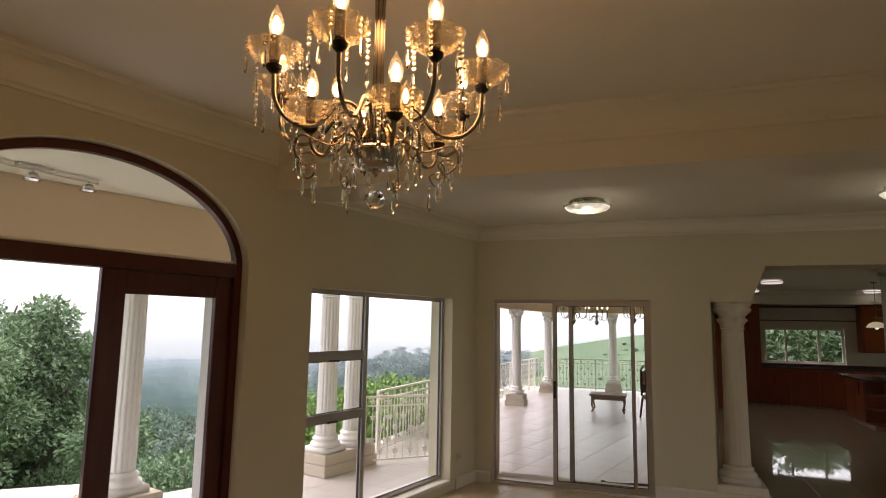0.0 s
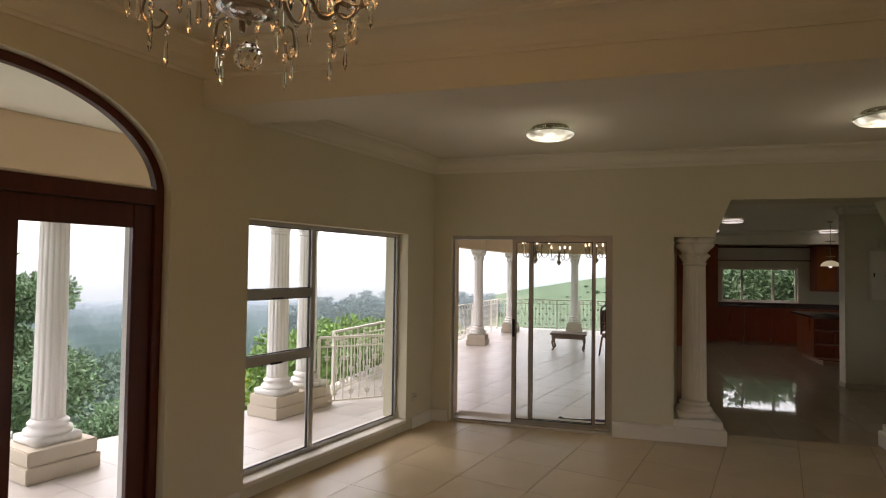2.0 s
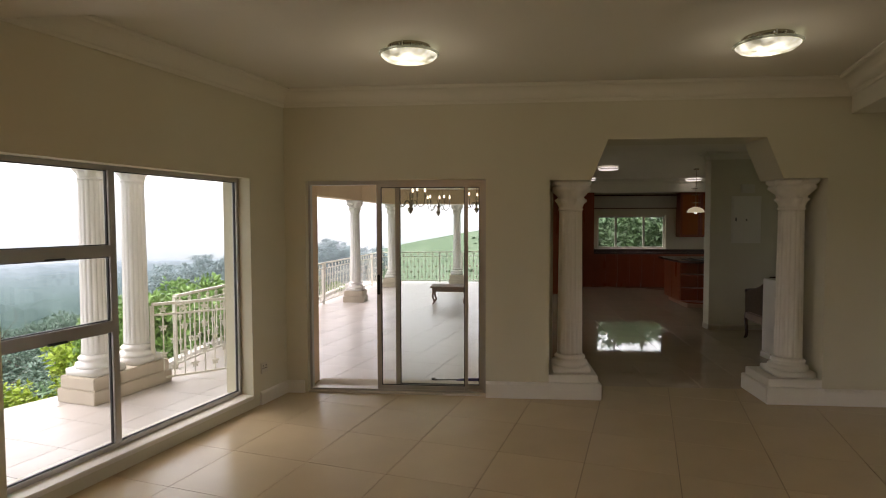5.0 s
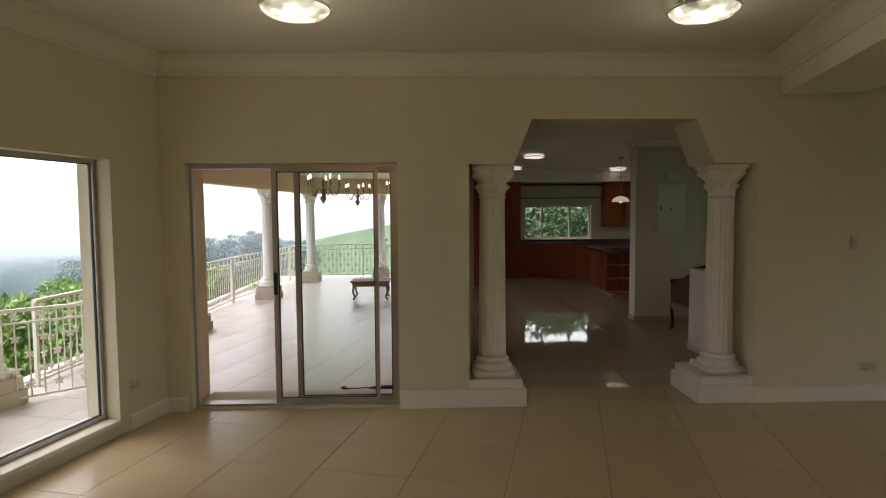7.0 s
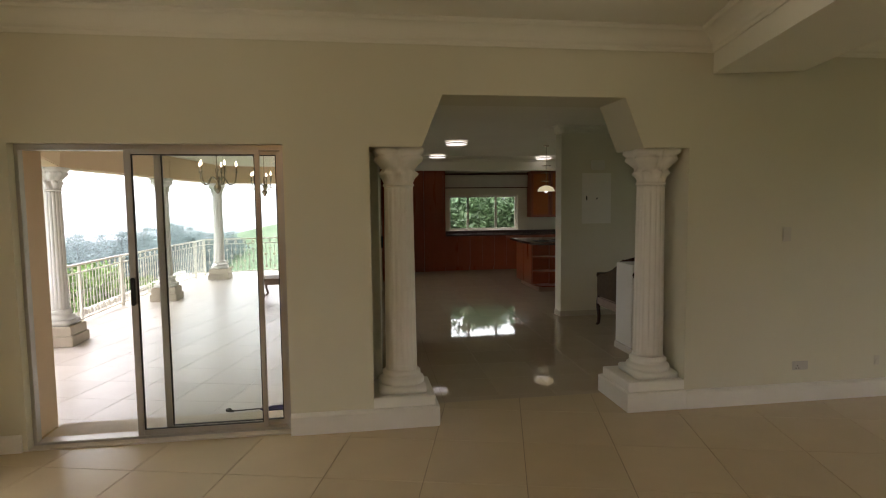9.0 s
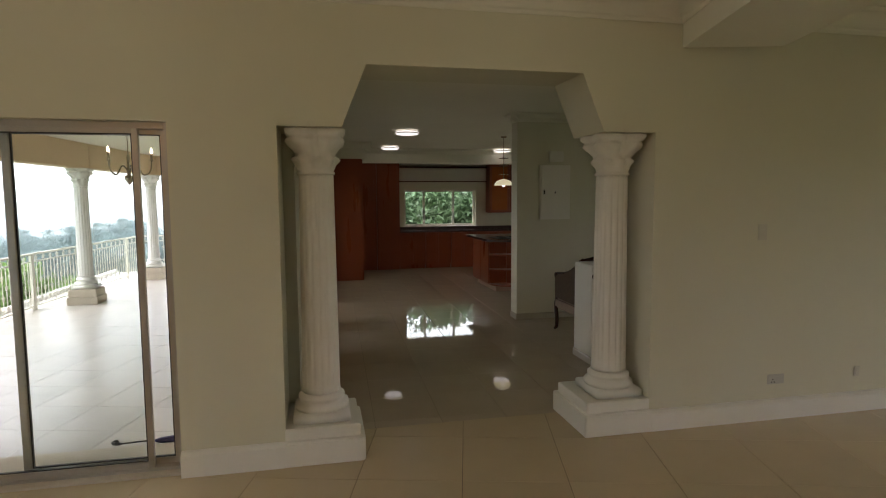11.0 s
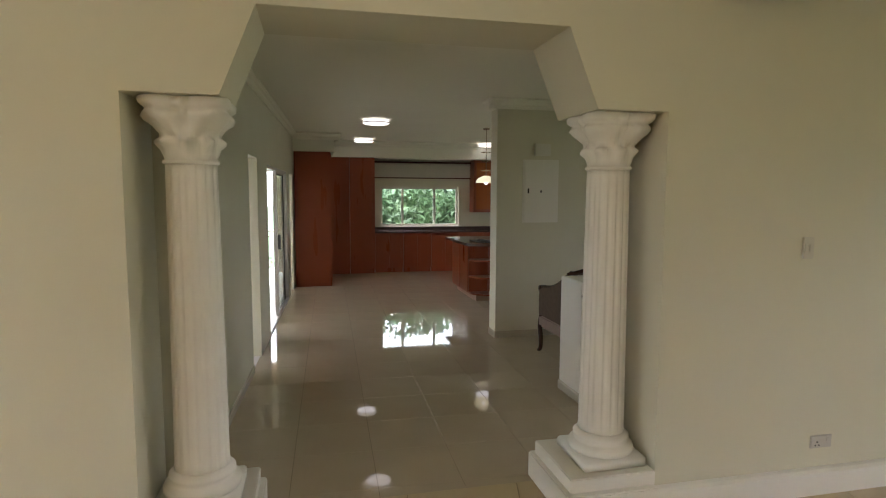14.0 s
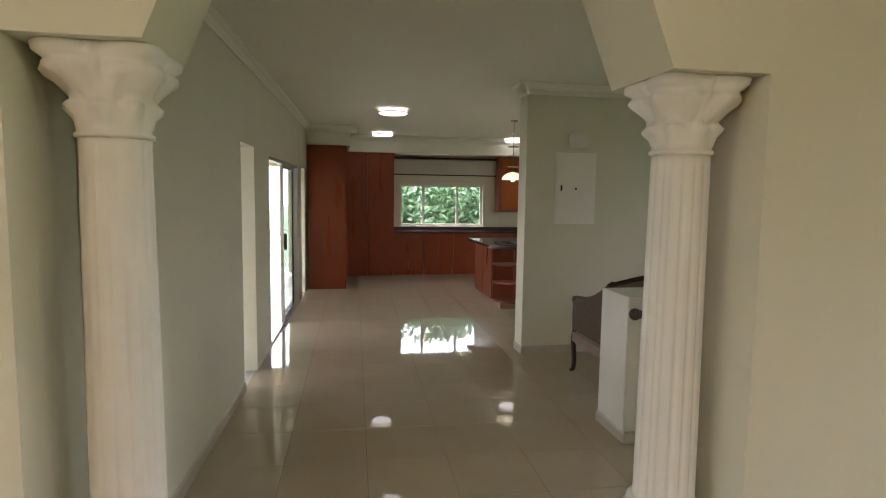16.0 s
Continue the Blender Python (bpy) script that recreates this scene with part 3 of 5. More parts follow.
def ceiling_lamp(x, y, z, r, label, group, glow, disc):
    ob = thing("ceiling_lamp", pose(x, y, z), label, "ceiling lamp", group)
    part("mount", lathe(bmesh.new(), [(r * 0.72, 0), (r * 0.74, -0.015), (r * 0.7, -0.04)], 28), BRASS if disc else CHROME, ob, "dark metal mount" if disc else "")
    if disc:
        part("diffuser", lathe(bmesh.new(), [(r * 0.2, -0.122), (r * 0.55, -0.117), (r * 0.8, -0.102), (r * 0.92, -0.078), (r * 0.93, -0.07), (r * 0.9, -0.066), (r * 0.6, -0.08), (r * 0.2, -0.085)], 40, cap=True), glow, ob, "", True).location.z = 0.01
        part("rim", lathe(bmesh.new(), [(r * 0.93, -0.075), (r, -0.066), (r, -0.06), (r * 0.94, -0.064)], 40, cap=False), FROST, ob, "clear glass rim", True).location.z = 0.01
        for i in range(3):
            a = i * 2.094 + 0.4
            part("clip", tube(bmesh.new(), [(math.cos(a) * r * 0.8, math.sin(a) * r * 0.8, -0.08), (math.cos(a) * r * 0.8, math.sin(a) * r * 0.8, -0.002)], 0.006), CHROME, ob)
        for i in range(14):
            a = i * 2 * math.pi / 14
            part("crystal", lathe(bmesh.new(), [(0.003, -0.05), (0.008, -0.042), (0.003, -0.025)], 6, centre=(math.cos(a) * r * 0.8, math.sin(a) * r * 0.8)), CRYSTAL, ob).location.z = 0.01
    else:
        part("diffuser", lathe(bmesh.new(), [(r * 0.3, -0.076), (r * 0.85, -0.072), (r * 0.95, -0.06), (r * 0.95, -0.03), (r * 0.6, -0.026)], 40), glow, ob, "", True)
        part("rim", lathe(bmesh.new(), [(r * 0.96, -0.058), (r, -0.055), (r, -0.043), (r * 0.96, -0.04)], 40, cap=False), CHROME, ob, "chrome band", True)
    return ob


for x, y in ((-0.618, 5.85), (1.93, 5.85)):
    ceiling_lamp(x, y, ZC, 0.225, "lit round glass ceiling lamp with crystal beads", "dining room ceiling lamps", GLOWW, True)
    lamp_light("dining_lamp_light", pose(x, y, ZC - 0.28), 0.5, (1.0, 0.95, 0.78), 0.15)
for x, y in ((2.25, 13.2), (2.33, 16.2), (5.0, 16.6)):
    ceiling_lamp(x, y, ZK, 0.2, "lit round white ceiling lamp with chrome band", "kitchen ceiling lamps", GLOWK, False)


def arc(points, n=6):
    """A smooth run of points through the given ones."""
    p = [Vector(v) for v in points]
    p = [p[0] * 2 - p[1]] + p + [p[-1] * 2 - p[-2]]
    out = []
    for i in range(1, len(p) - 2):
        for k in range(n):
            t = k / n
            a, b, c, d = p[i - 1], p[i], p[i + 1], p[i + 2]
            out.append(0.5 * ((2 * b) + (c - a) * t + (2 * a - 5 * b + 4 * c - d) * t * t + (3 * b - a - 3 * c + d) * t ** 3))
    return out + [p[-2]]


def bead_chain(bm, top, n, r=0.008, drop=0.045):
    """Faceted beads in a row with a pointed drop at the end."""
    x, y, z = top
    for k in range(n):
        bmesh.ops.create_icosphere(bm, subdivisions=1, radius=r, matrix=Matrix.Translation((x, y, z - 2.1 * r * k)))
    z -= 2.1 * r * n
    lathe(bm, [(0.001, z - drop), (r * 0.95, z - drop * 0.72), (r * 0.6, z - drop * 0.2), (0.002, z)], 6, centre=(x, y))


def chandelier():
    ob = thing("crystal_chandelier", pose(-0.77, 1.615, -0.012), "lit gilt chandelier with crystal drops and candle bulbs", "chandelier")
    part("hub", lathe(bmesh.new(), [(0.002, 2.236), (0.008, 2.243), (0.009, 2.256), (0.02, 2.26), (0.024, 2.255), (0.032, 2.257), (0.036, 2.263), (0.045, 2.261), (0.05, 2.267), (0.058, 2.266), (0.06, 2.272), (0.061, 2.3), (0.064, 2.304), (0.06, 2.309), (0.02, 2.315)], 96, shape=lambda a, k: 1 - 0.035 * max(0.0, math.cos(24 * a)) if k in (10, 11) else 1), CHROME, ob, "grey metal hub with ribbed rim")
    bm = bmesh.new()
    for i in range(6):
        a = i * math.pi / 3
        tube(bm, arc([(math.cos(a) * 0.03, math.sin(a) * 0.03, 2.32), (math.cos(a) * 0.012, math.sin(a) * 0.012, 2.45), (math.cos(a) * 0.012, math.sin(a) * 0.012, 2.75), (math.cos(a) * 0.05, math.sin(a) * 0.05, 2.88)]), 0.006, 6)
    part("stem", bm, BRASS, ob, "", True)
    part("chain", tube(bmesh.new(), [(0, 0, 2.6), (0, 0, ZE - 0.005)], 0.006, 6), BRASS, ob)
    part("ceiling_rose", lathe(bmesh.new(), [(0.06, ZE - 0.03), (0.065, ZE - 0.02), (0.065, ZE + 0.014)], 24), BRASS, ob)
    bm = bmesh.new()
    bmesh.ops.create_icosphere(bm, subdivisions=2, radius=0.027, matrix=Matrix.Translation((0, 0, 2.178)))
    part("crystal_ball", bm, CRYSTAL, ob, "faceted crystal ball")
    arms = [(0.275, 2.475, i * 45 + 8) for i in range(8)] + [(0.17, 2.36, i * 90 + 40) for i in range(4)]
    for k, (r, z, deg) in enumerate(arms):
        a = radians(deg)
        u = Vector((math.cos(a), math.sin(a), 0))
        at = lambda d, h: u * d + Vector((0, 0, h))
        if k < 8:
            path = [at(0.035, 2.32), at(0.05, 2.40), at(0.10, 2.415), at(0.16, 2.345), at(0.225, 2.335), at(0.268, 2.38), at(r, z - 0.02)]
        else:
            path = [at(0.035, 2.3), at(0.06, 2.34), at(0.1, 2.33), at(0.13, 2.28), at(r - 0.01, 2.29), at(r, z - 0.02)]
        arm = part("arm", tube(bmesh.new(), arc(path), 0.0052, 8), BRASS, ob, "", True)
        if k < 8:
            s = [at(0.06, 2.36), at(0.12, 2.3), at(0.2, 2.31), at(0.215, 2.265), at(0.185, 2.24), at(0.165, 2.262), at(0.18, 2.275)]
            part("scroll", tube(bmesh.new(), arc(s), 0.0026, 6), BRASS, arm, "", True)
        c = u * r
        cup = part("cup", lathe(bmesh.new(), [(0.012, z - 0.012), (0.03, z - 0.008), (0.056, z + 0.012), (0.066, z + 0.036), (0.063, z + 0.036), (0.052, z + 0.016), (0.026, z), (0.012, z)], 40, centre=(c.x, c.y), shape=lambda t, i: 1 + (0.08 * math.cos(10 * t) + 0.05 * math.cos(20 * t + i)) * (1 if 2 <= i <= 5 else 0)), AMBERG, arm, "scalloped champagne glass cup")
        part("bobeche", lathe(bmesh.new(), [(0.008, z - 0.03), (0.018, z - 0.02), (0.02, z - 0.012), (0.012, z - 0.01)], 16, centre=(c.x, c.y)), CANDLE, arm)
        part("candle_tube", lathe(bmesh.new(), [(0.0125, z), (0.0125, z + 0.062), (0.009, z + 0.064)], 14, centre=(c.x, c.y)), CANDLE, arm)
        part("bulb", lathe(bmesh.new(), [(0.008, z + 0.064), (0.0165, z + 0.078), (0.018, z + 0.095), (0.012, z + 0.118), (0.004, z + 0.136), (0.001, z + 0.142)], 16, centre=(c.x, c.y)), BULBGLASS, arm, "clear flame-shaped candle bulb", True)
        part("filament", lathe(bmesh.new(), [(0.004, z + 0.068), (0.009, z + 0.078), (0.0105, z + 0.088), (0.008, z + 0.1), (0.003, z + 0.112)], 12, centre=(c.x, c.y)), BULB, arm, "glowing filament", True)
        bm = bmesh.new()
        for i in range(6):
            t = i * math.pi / 3 + k
            bead_chain(bm, (c.x + math.cos(t) * 0.064, c.y + math.sin(t) * 0.064, z + 0.026), 2 + (i * 3 + k) % 5, 0.0065)
        tagged(part("bead_string", bm, CRYSTAL, arm, "strings of crystal beads with drops"), kind="stuff")
        if k < 8:
            bm = bmesh.new()
            for d, h in ((0.12, 2.3), (0.2, 2.27), (0.165, 2.24), (0.225, 2.33)):
                q = u * d
                bead_chain(bm, (q.x, q.y, h), 2, 0.006, 0.05)
            tagged(part("drop", bm, CRYSTAL, arm, "pointed crystal drops"), kind="stuff")
    return ob


chandelier()
lamp_light("chandelier_light", pose(-0.77, 1.615, 2.66), 4.6, (1.0, 0.56, 0.22), 0.2)

# ---- dining room: small fittings ----
def plate(name, m, w, h, label, category, rockers, mat_=SWITCHP):
    ob = thing(name, m, label, category)
    part("plate", bx(-w / 2, -0.012, -h / 2, w / 2, 0, h / 2, bevel=0.004), mat_, ob)
    for x, z, a, b, dark in rockers:
        part("socket_hole" if dark else "rocker", bx(x - a, -0.016, z - b, x + a, -0.011, z + b, bevel=0.001), BLACK if dark else mat_, ob)
    return ob


plate("light_switch", pose(3.98, YN, 1.42), 0.075, 0.12, "cream double light switch plate on the wall", "light switch", [(-0.015, 0, 0.011, 0.02, False), (0.015, 0, 0.011, 0.02, False)])
SOCK = [(-0.03, 0.0, 0.004, 0.004, True), (-0.042, -0.02, 0.004, 0.004, True), (-0.018, -0.02, 0.004, 0.004, True), (0.04, 0.01, 0.008, 0.012, False)]
plate("wall_socket", pose(4.15, YN, 0.3), 0.145, 0.075, "grey wall socket plate above the skirting", "wall socket", SOCK, SOCKETP)
plate("wall_socket", pose(4.89, YN, 0.31), 0.05, 0.08, "small white blank socket plate on the wall", "wall socket", [(0, 0, 0.012, 0.02, False)])
plate("wall_socket", MW @ pose(2.36, 0, 0.346), 0.1, 0.1, "white double wall socket beside the window", "wall socket", [(-0.022, 0.02, 0.005, 0.005, True), (-0.032, -0.005, 0.004, 0.004, True), (-0.012, -0.005, 0.004, 0.004, True), (0.022, 0.02, 0.005, 0.005, True), (0.032, -0.005, 0.004, 0.004, True), (0.012, -0.005, 0.004, 0.004, True)])

# ---- kitchen ----
soffit = bmesh.new()
box(soffit, 0.95, 15.42, 2.47, 1.72, 17.5, ZK), box(soffit, 1.72, 16.85, 2.47, 7, 17.5, ZK)
structure("soffit", soffit, CEIL, "white boxed soffit over the kitchen cupboards", "soffit")
cornice("cornice_soffit", (1.72, 16.85), (7, 16.85), ZK, 0.12, 0.12)
cornice("cornice_soffit_front", (0.98, 15.42), (1.84, 15.42), ZK, 0.12, 0.12)
cornice("cornice_soffit_side", (1.72, 16.85), (1.72, 15.4), ZK, 0.12, 0.12)
bpy.data.objects["cornice_soffit_side"].matrix_world = Matrix.Translation((1.72, 15.4, ZK - 0.12))


def door_panel(parent, x0, z0, x1, z1, y, knob=None, glass=None):
    """A framed cupboard door standing proud of the carcass, facing -y."""
    d = part("door", bx(x0 + 0.003, y - 0.02, z0 + 0.003, x1 - 0.003, y, z1 - 0.003, bevel=0.003), CHERRY, parent)
    w = 0.055
    if glass:
        part("door_glass", bx(x0 + w, y - 0.023, z0 + w, x1 - w, y - 0.0205, z1 - w), glass, d, "cabinet glass with amber light put into its colour")
    else:
        part("door_inset", bx(x0 + w, y - 0.026, z0 + w, x1 - w, y - 0.0205, z1 - w, bevel=0.004), CHERRY, d)
    for a in ((x0 + 0.004, z0 + 0.004, x0 + w, z1 - 0.004), (x1 - w, z0 + 0.004, x1 - 0.004, z1 - 0.004)):
        part("door_stile", bx(a[0], y - 0.03, a[1], a[2], y - 0.0205, a[3], bevel=0.002), CHERRY, d)
    if knob:
        bm = bmesh.new()
        bmesh.ops.create_icosphere(bm, subdivisions=2, radius=0.014, matrix=Matrix.Translation((knob, y - 0.042, (z0 + z1) / 2)))
        part("knob", bm, CHROME, d, "chrome knob")
    return d


def cupboard(name, x0, x1, y0, y1, z0, z1, n, label, category, group="", toe=0.1, m=None, knobs=True, glass=None):
    ob = thing(name, m or pose(0, 0, 0), label, category, group)
    part("carcass", bx(x0, y0, z0 + toe, x1, y1, z1, bevel=0.003), CHERRY, ob)
    if toe:
        part("toe_kick", bx(x0 + 0.01, y0 + 0.06, z0, x1 - 0.01, y1, z0 + toe), CHERRY, ob)
    w = (x1 - x0) / n
    for i in range(n):
        a, b = x0 + i * w, x0 + (i + 1) * w
        door_panel(ob, a, z0 + toe + 0.01, b, z1 - 0.01, y0, (b - 0.03 if i % 2 == 0 else a + 0.03) if knobs else None, glass)
    return ob


# tall cupboards down the left side, seen on end
tall = thing("tall_cupboard", pose(0, 0, 0), "tall cherry wood pantry cupboard up to the soffit", "cupboard", "pantry cupboards")
part("carcass", bx(1.03, 15.4, 0.0, 1.64, 16.15, 2.468, bevel=0.003), CHERRY, tall)
part("end_panel", bx(1.0, 15.385, 0.0, 1.65, 15.4, 2.466, bevel=0.002), CHERRY, tall)
for z0, z1 in ((0.1, 1.3), (1.31, 2.45)):
    part("door", bx(1.641, 15.41, z0, 1.662, 16.14, z1, bevel=0.003), CHERRY, tall)
copy_thing(tall, pose(0, 0.752, 0))
for x in (1.55, 2.085):
    cupboard("tall_cupboard", x, x + 0.53, 16.92, 17.5, 0, 2.468, 1, "tall cherry wood cupboard beside the window", "cupboard", "pantry cupboards", 0.08, knobs=False)
for x in (2.62, 3.24, 3.86, 4.48, 5.1):
    cupboard("base_cabinet", x, x + 0.615, 17.0, 17.5, 0, 0.86, 2, "cherry wood base cabinet under the window counter", "cabinet", "base cabinets", knobs=False)
wt = thing("worktop", pose(0, 0, 0), "dark granite worktop along the kitchen window", "worktop")
part("slab", bx(2.6, 16.96, 0.862, 5.75, 17.5, 0.9, bevel=0.006), GRANITE, wt)
part("upstand", bx(2.6, 17.47, 0.9, 5.75, 17.498, 0.965, bevel=0.003), GRANITE, wt)
# amber light behind the glass is painted as a plain opaque colour
AMBERLIT = material("amber_lit_look_glass", (0.38, 0.11, 0.03), 0.15, scale=4)
cupboard("wall_cabinet", 4.86, 5.36, 17.15, 17.5, 1.3, 2.468, 1, "cherry wood wall cabinet with a glazed door", "cabinet", "wall cabinets", 0.0, glass=AMBERLIT)
cupboard("wall_cabinet", 5.365, 5.86, 17.15, 17.5, 1.3, 2.468, 1, "cherry wood wall cabinet with a glazed door", "cabinet", "wall cabinets", 0.0, glass=AMBERLIT)
BLIND = material("off_white_blind_fabric", (0.6, 0.56, 0.48), 0.9, scale=8, fine=300, bump=0.2)
bl = thing("roman_blind", pose(0, 17.44, 0), "drawn-up off-white fabric blind with dark batten", "blind")
bm = bmesh.new()
for k in range(5):
    box(bm, 2.64, -0.05 - 0.008 * k, 2.07 + 0.06 * k, 4.84, 0.03, 2.135 + 0.06 * k, bevel=0.012)
part("folds", bm, BLIND, bl)
part("batten", bx(2.63, -0.1, 2.39, 4.85, 0.04, 2.425, bevel=0.005), REDWOOD, bl, "dark wooden batten")
part("bottom_rail", bx(2.63, -0.07, 2.05, 4.85, -0.02, 2.075, bevel=0.004), REDWOOD, bl, "dark bottom rail")
structure("window_sill", bx(2.75, 17.46, 0.966, 4.65, 17.6, 0.984, bevel=0.004), TRIM, "white kitchen window sill", "sill")

# island with a rounded shelf end
isl = thing("kitchen_island", pose(0, 0, 0), "cherry wood kitchen island with granite top and curved end shelves", "kitchen island")
def round_end(x0, y0, x1, y1, r, z0, z1):
    pts = [(x1, y0), (x1, y1), (x0, y1), (x0, y0 + r)] + [(x0 + r - r * math.cos(a), y0 + r - r * math.sin(a)) for a in (math.pi / 2 * i / 10 for i in range(1, 11))]
    return prism(pts, z0, z1, "z")
part("top", round_end(3.66, 13.1, 5.3, 14.75, 0.3, 0.9, 0.94), GRANITE, isl, "dark granite island top")
part("carcass", bx(3.78, 13.55, 0.1, 5.2, 14.65, 0.9, bevel=0.004), CHERRY, isl)
part("toe_kick", bx(3.85, 13.36, 0.0, 5.1, 14.58, 0.1), material("pale_wood_plinth", (0.42, 0.28, 0.19), 0.35, scale=4), isl, "pale toe kick")
for z in (0.1, 0.37, 0.64):
    part("end_shelf", round_end(3.78, 13.2, 5.2, 13.55, 0.3, z, z + 0.025), CHERRY, isl)
part("end_post", bx(4.1, 13.5, 0.125, 5.2, 13.549, 0.9), CHERRY, isl)
for i in range(2):
    part("side_panel", bx(3.765, 13.57 + 0.54 * i, 0.12, 3.779, 14.09 + 0.54 * i, 0.88, bevel=0.003), CHERRY, isl)
hob = thing("hob", pose(4.15, 13.6, 0.94), "black glass hob set on the island top", "hob")
part("glass", bx(-0.28, -0.25, 0, 0.28, 0.25, 0.008, bevel=0.003), BLACK, hob)
for x in (-0.13, 0.13):
    for y in (-0.11, 0.11):
        part("grate", lathe(bmesh.new(), [(0.07, 0.008), (0.075, 0.02), (0.06, 0.022), (0.055, 0.008)], 16, centre=(x, y), cap=False), BLACK, hob)

# pendant lamps over the island
PGLASS = glowing("pendant_opal_glass", (0.9, 0.82, 0.55), 0.09)
def pendant(x, y):
    ob = thing("pendant_lamp", pose(x, y, 1.9), "lit glass dome pendant lamp on a metal hanger", "pendant lamp", "")
    part("shade", lathe(bmesh.new(), [(0.17, 0.0), (0.165, 0.03), (0.13, 0.075), (0.07, 0.105), (0.03, 0.115), (0.03, 0.11), (0.07, 0.1), (0.127, 0.07), (0.16, 0.028), (0.166, 0.0)], 32, cap=False), PGLASS, ob, "pale glass dome", True)
    bm = bmesh.new()
    bmesh.ops.create_icosphere(bm, subdivisions=3, radius=0.034, matrix=Matrix.Translation((0, 0, 0.0)))
    part("bulb", bm, GLOWK, ob, "lit round bulb", True)
    part("rod", tube(bmesh.new(), [(0, 0, 0.11), (0, 0, ZK - 1.9)], 0.006), BRASS, ob)
    bm = bmesh.new()
    for z in (0.2, 0.36, 0.5):
        tube(bm, [(0.09 * math.cos(a), 0.09 * math.sin(a), z) for a in (2 * math.pi * i / 12 for i in range(13))], 0.004, 5)
        tube(bm, [(-0.09, 0, z), (0.09, 0, z)], 0.004, 5)
    tagged(part("hanger", bm, BRASS, ob), kind="stuff")
    part("rose", lathe(bmesh.new(), [(0.05, ZK - 1.925), (0.055, ZK - 1.91), (0.055, ZK - 1.9)], 20), BRASS, ob)
    return ob
pendant(4.16, 13.9)

# electricity panel on the wall end
db = thing("electrical_panel", pose(3.96, 11.02, 1.75), "white flush electrical panel with a small lock", "electrical panel")
part("frame", bx(-0.225, -0.012, -0.375, 0.225, 0, 0.365, bevel=0.004), TRIM, db)
part("door", bx(-0.205, -0.024, -0.35, 0.205, -0.012, 0.34, bevel=0.005), TRIM, db)
part("lock", bx(-0.17, -0.03, -0.03, -0.15, -0.024, 0.03, bevel=0.003), BLACK, db, "black lock")
part("emblem", bx(-0.01, -0.027, -0.02, 0.01, -0.024, 0.005), BLACK, db)
al = thing("alarm_box", pose(3.97, 11.02, 2.23), "small white alarm box above the panel", "alarm box")
part("case", bx(-0.1, -0.05, -0.07, 0.1, 0, 0.07, bevel=0.01), WHITEP, al)
part("cover_line", bx(-0.08, -0.053, -0.05, 0.08, -0.05, -0.044), WHITEP, al)
sw = plate("light_switch", MK @ pose(3.76, 0, 1.35, rz=180) @ pose(0, 0, 0), 0.075, 0.12, "white light switch beside the kitchen door", "light switch", [(0, 0, 0.012, 0.02, False)])
sw.matrix_world = MK @ pose(3.76, 0, 1.35)

# half wall of the stair with its handrail
structure("half_wall", bx(3.43, 8.8, 0, 6.99, 9.2, 1.0, bevel=0.006), TRIM, "white half-height stair wall", "half wall")
skirting("baseboard_half_end", (3.43, 9.2), (3.43, 8.76), 0.08, 0.012, None, SKT)
skirting("baseboard_half", (3.418, 8.78), (6.99, 8.78), 0.08, 0.012, None, SKT)
DARKWOOD = material("dark_polished_wood", (0.055, 0.022, 0.013), 0.25, scale=5, second=(0.03, 0.012, 0.008), stretch=(1, 8, 8), fine=40)
hr = thing("handrail", pose(3.44, 8.73, 0.9), "dark polished wooden handrail along the half wall", "handrail")
part("rail", tube(bmesh.new(), arc([(0, 0, 0), (0.5, 0, -0.02), (2.9, 0, -0.06)]), 0.028, 10), DARKWOOD, hr, "", True)
for x in (0.3, 1.6, 2.6):
    part("bracket", tube(bmesh.new(), [(x, 0.0, -0.02), (x, 0.035, -0.06), (x, 0.07, -0.06)], 0.008, 6), BRASS, hr)
bm = bmesh.new()
bmesh.ops.create_uvsphere(bm, u_segments=16, v_segments=10, radius=0.04, matrix=Matrix.Translation((0, 0, 0)))
part("knob", bm, DARKWOOD, hr, "rounded end knob", True)

# settee, seen from its side
UPH = material("brown_woven_upholstery", (0.1, 0.068, 0.04), 0.9, scale=20, second=(0.07, 0.046, 0.028), fine=300, bump=0.3)
SEATF = material("dusty_rose_upholstery", (0.28, 0.2, 0.155), 0.85, scale=12, second=(0.22, 0.155, 0.12), fine=300, bump=0.3)
st = thing("settee", pose(3.68, 9.97, 0) @ Matrix.Diagonal((1, 1, 0.95, 1)), "carved dark wood settee with brown upholstery and cabriole legs", "settee")
part("seat", bx(0.0, -0.36, 0.3, 1.3, 0.36, 0.45, bevel=0.03), SEATF, st, "dusty rose seat rail")
part("cushion", bx(0.05, -0.3, 0.44, 1.25, 0.34, 0.52, bevel=0.035), UPH, st)
armp = [(0.36, 0.44), (0.37, 0.6), (0.36, 0.72), (0.28, 0.76), (0.1, 0.79), (-0.1, 0.86), (-0.3, 0.97), (-0.36, 1.0), (-0.36, 0.44)]
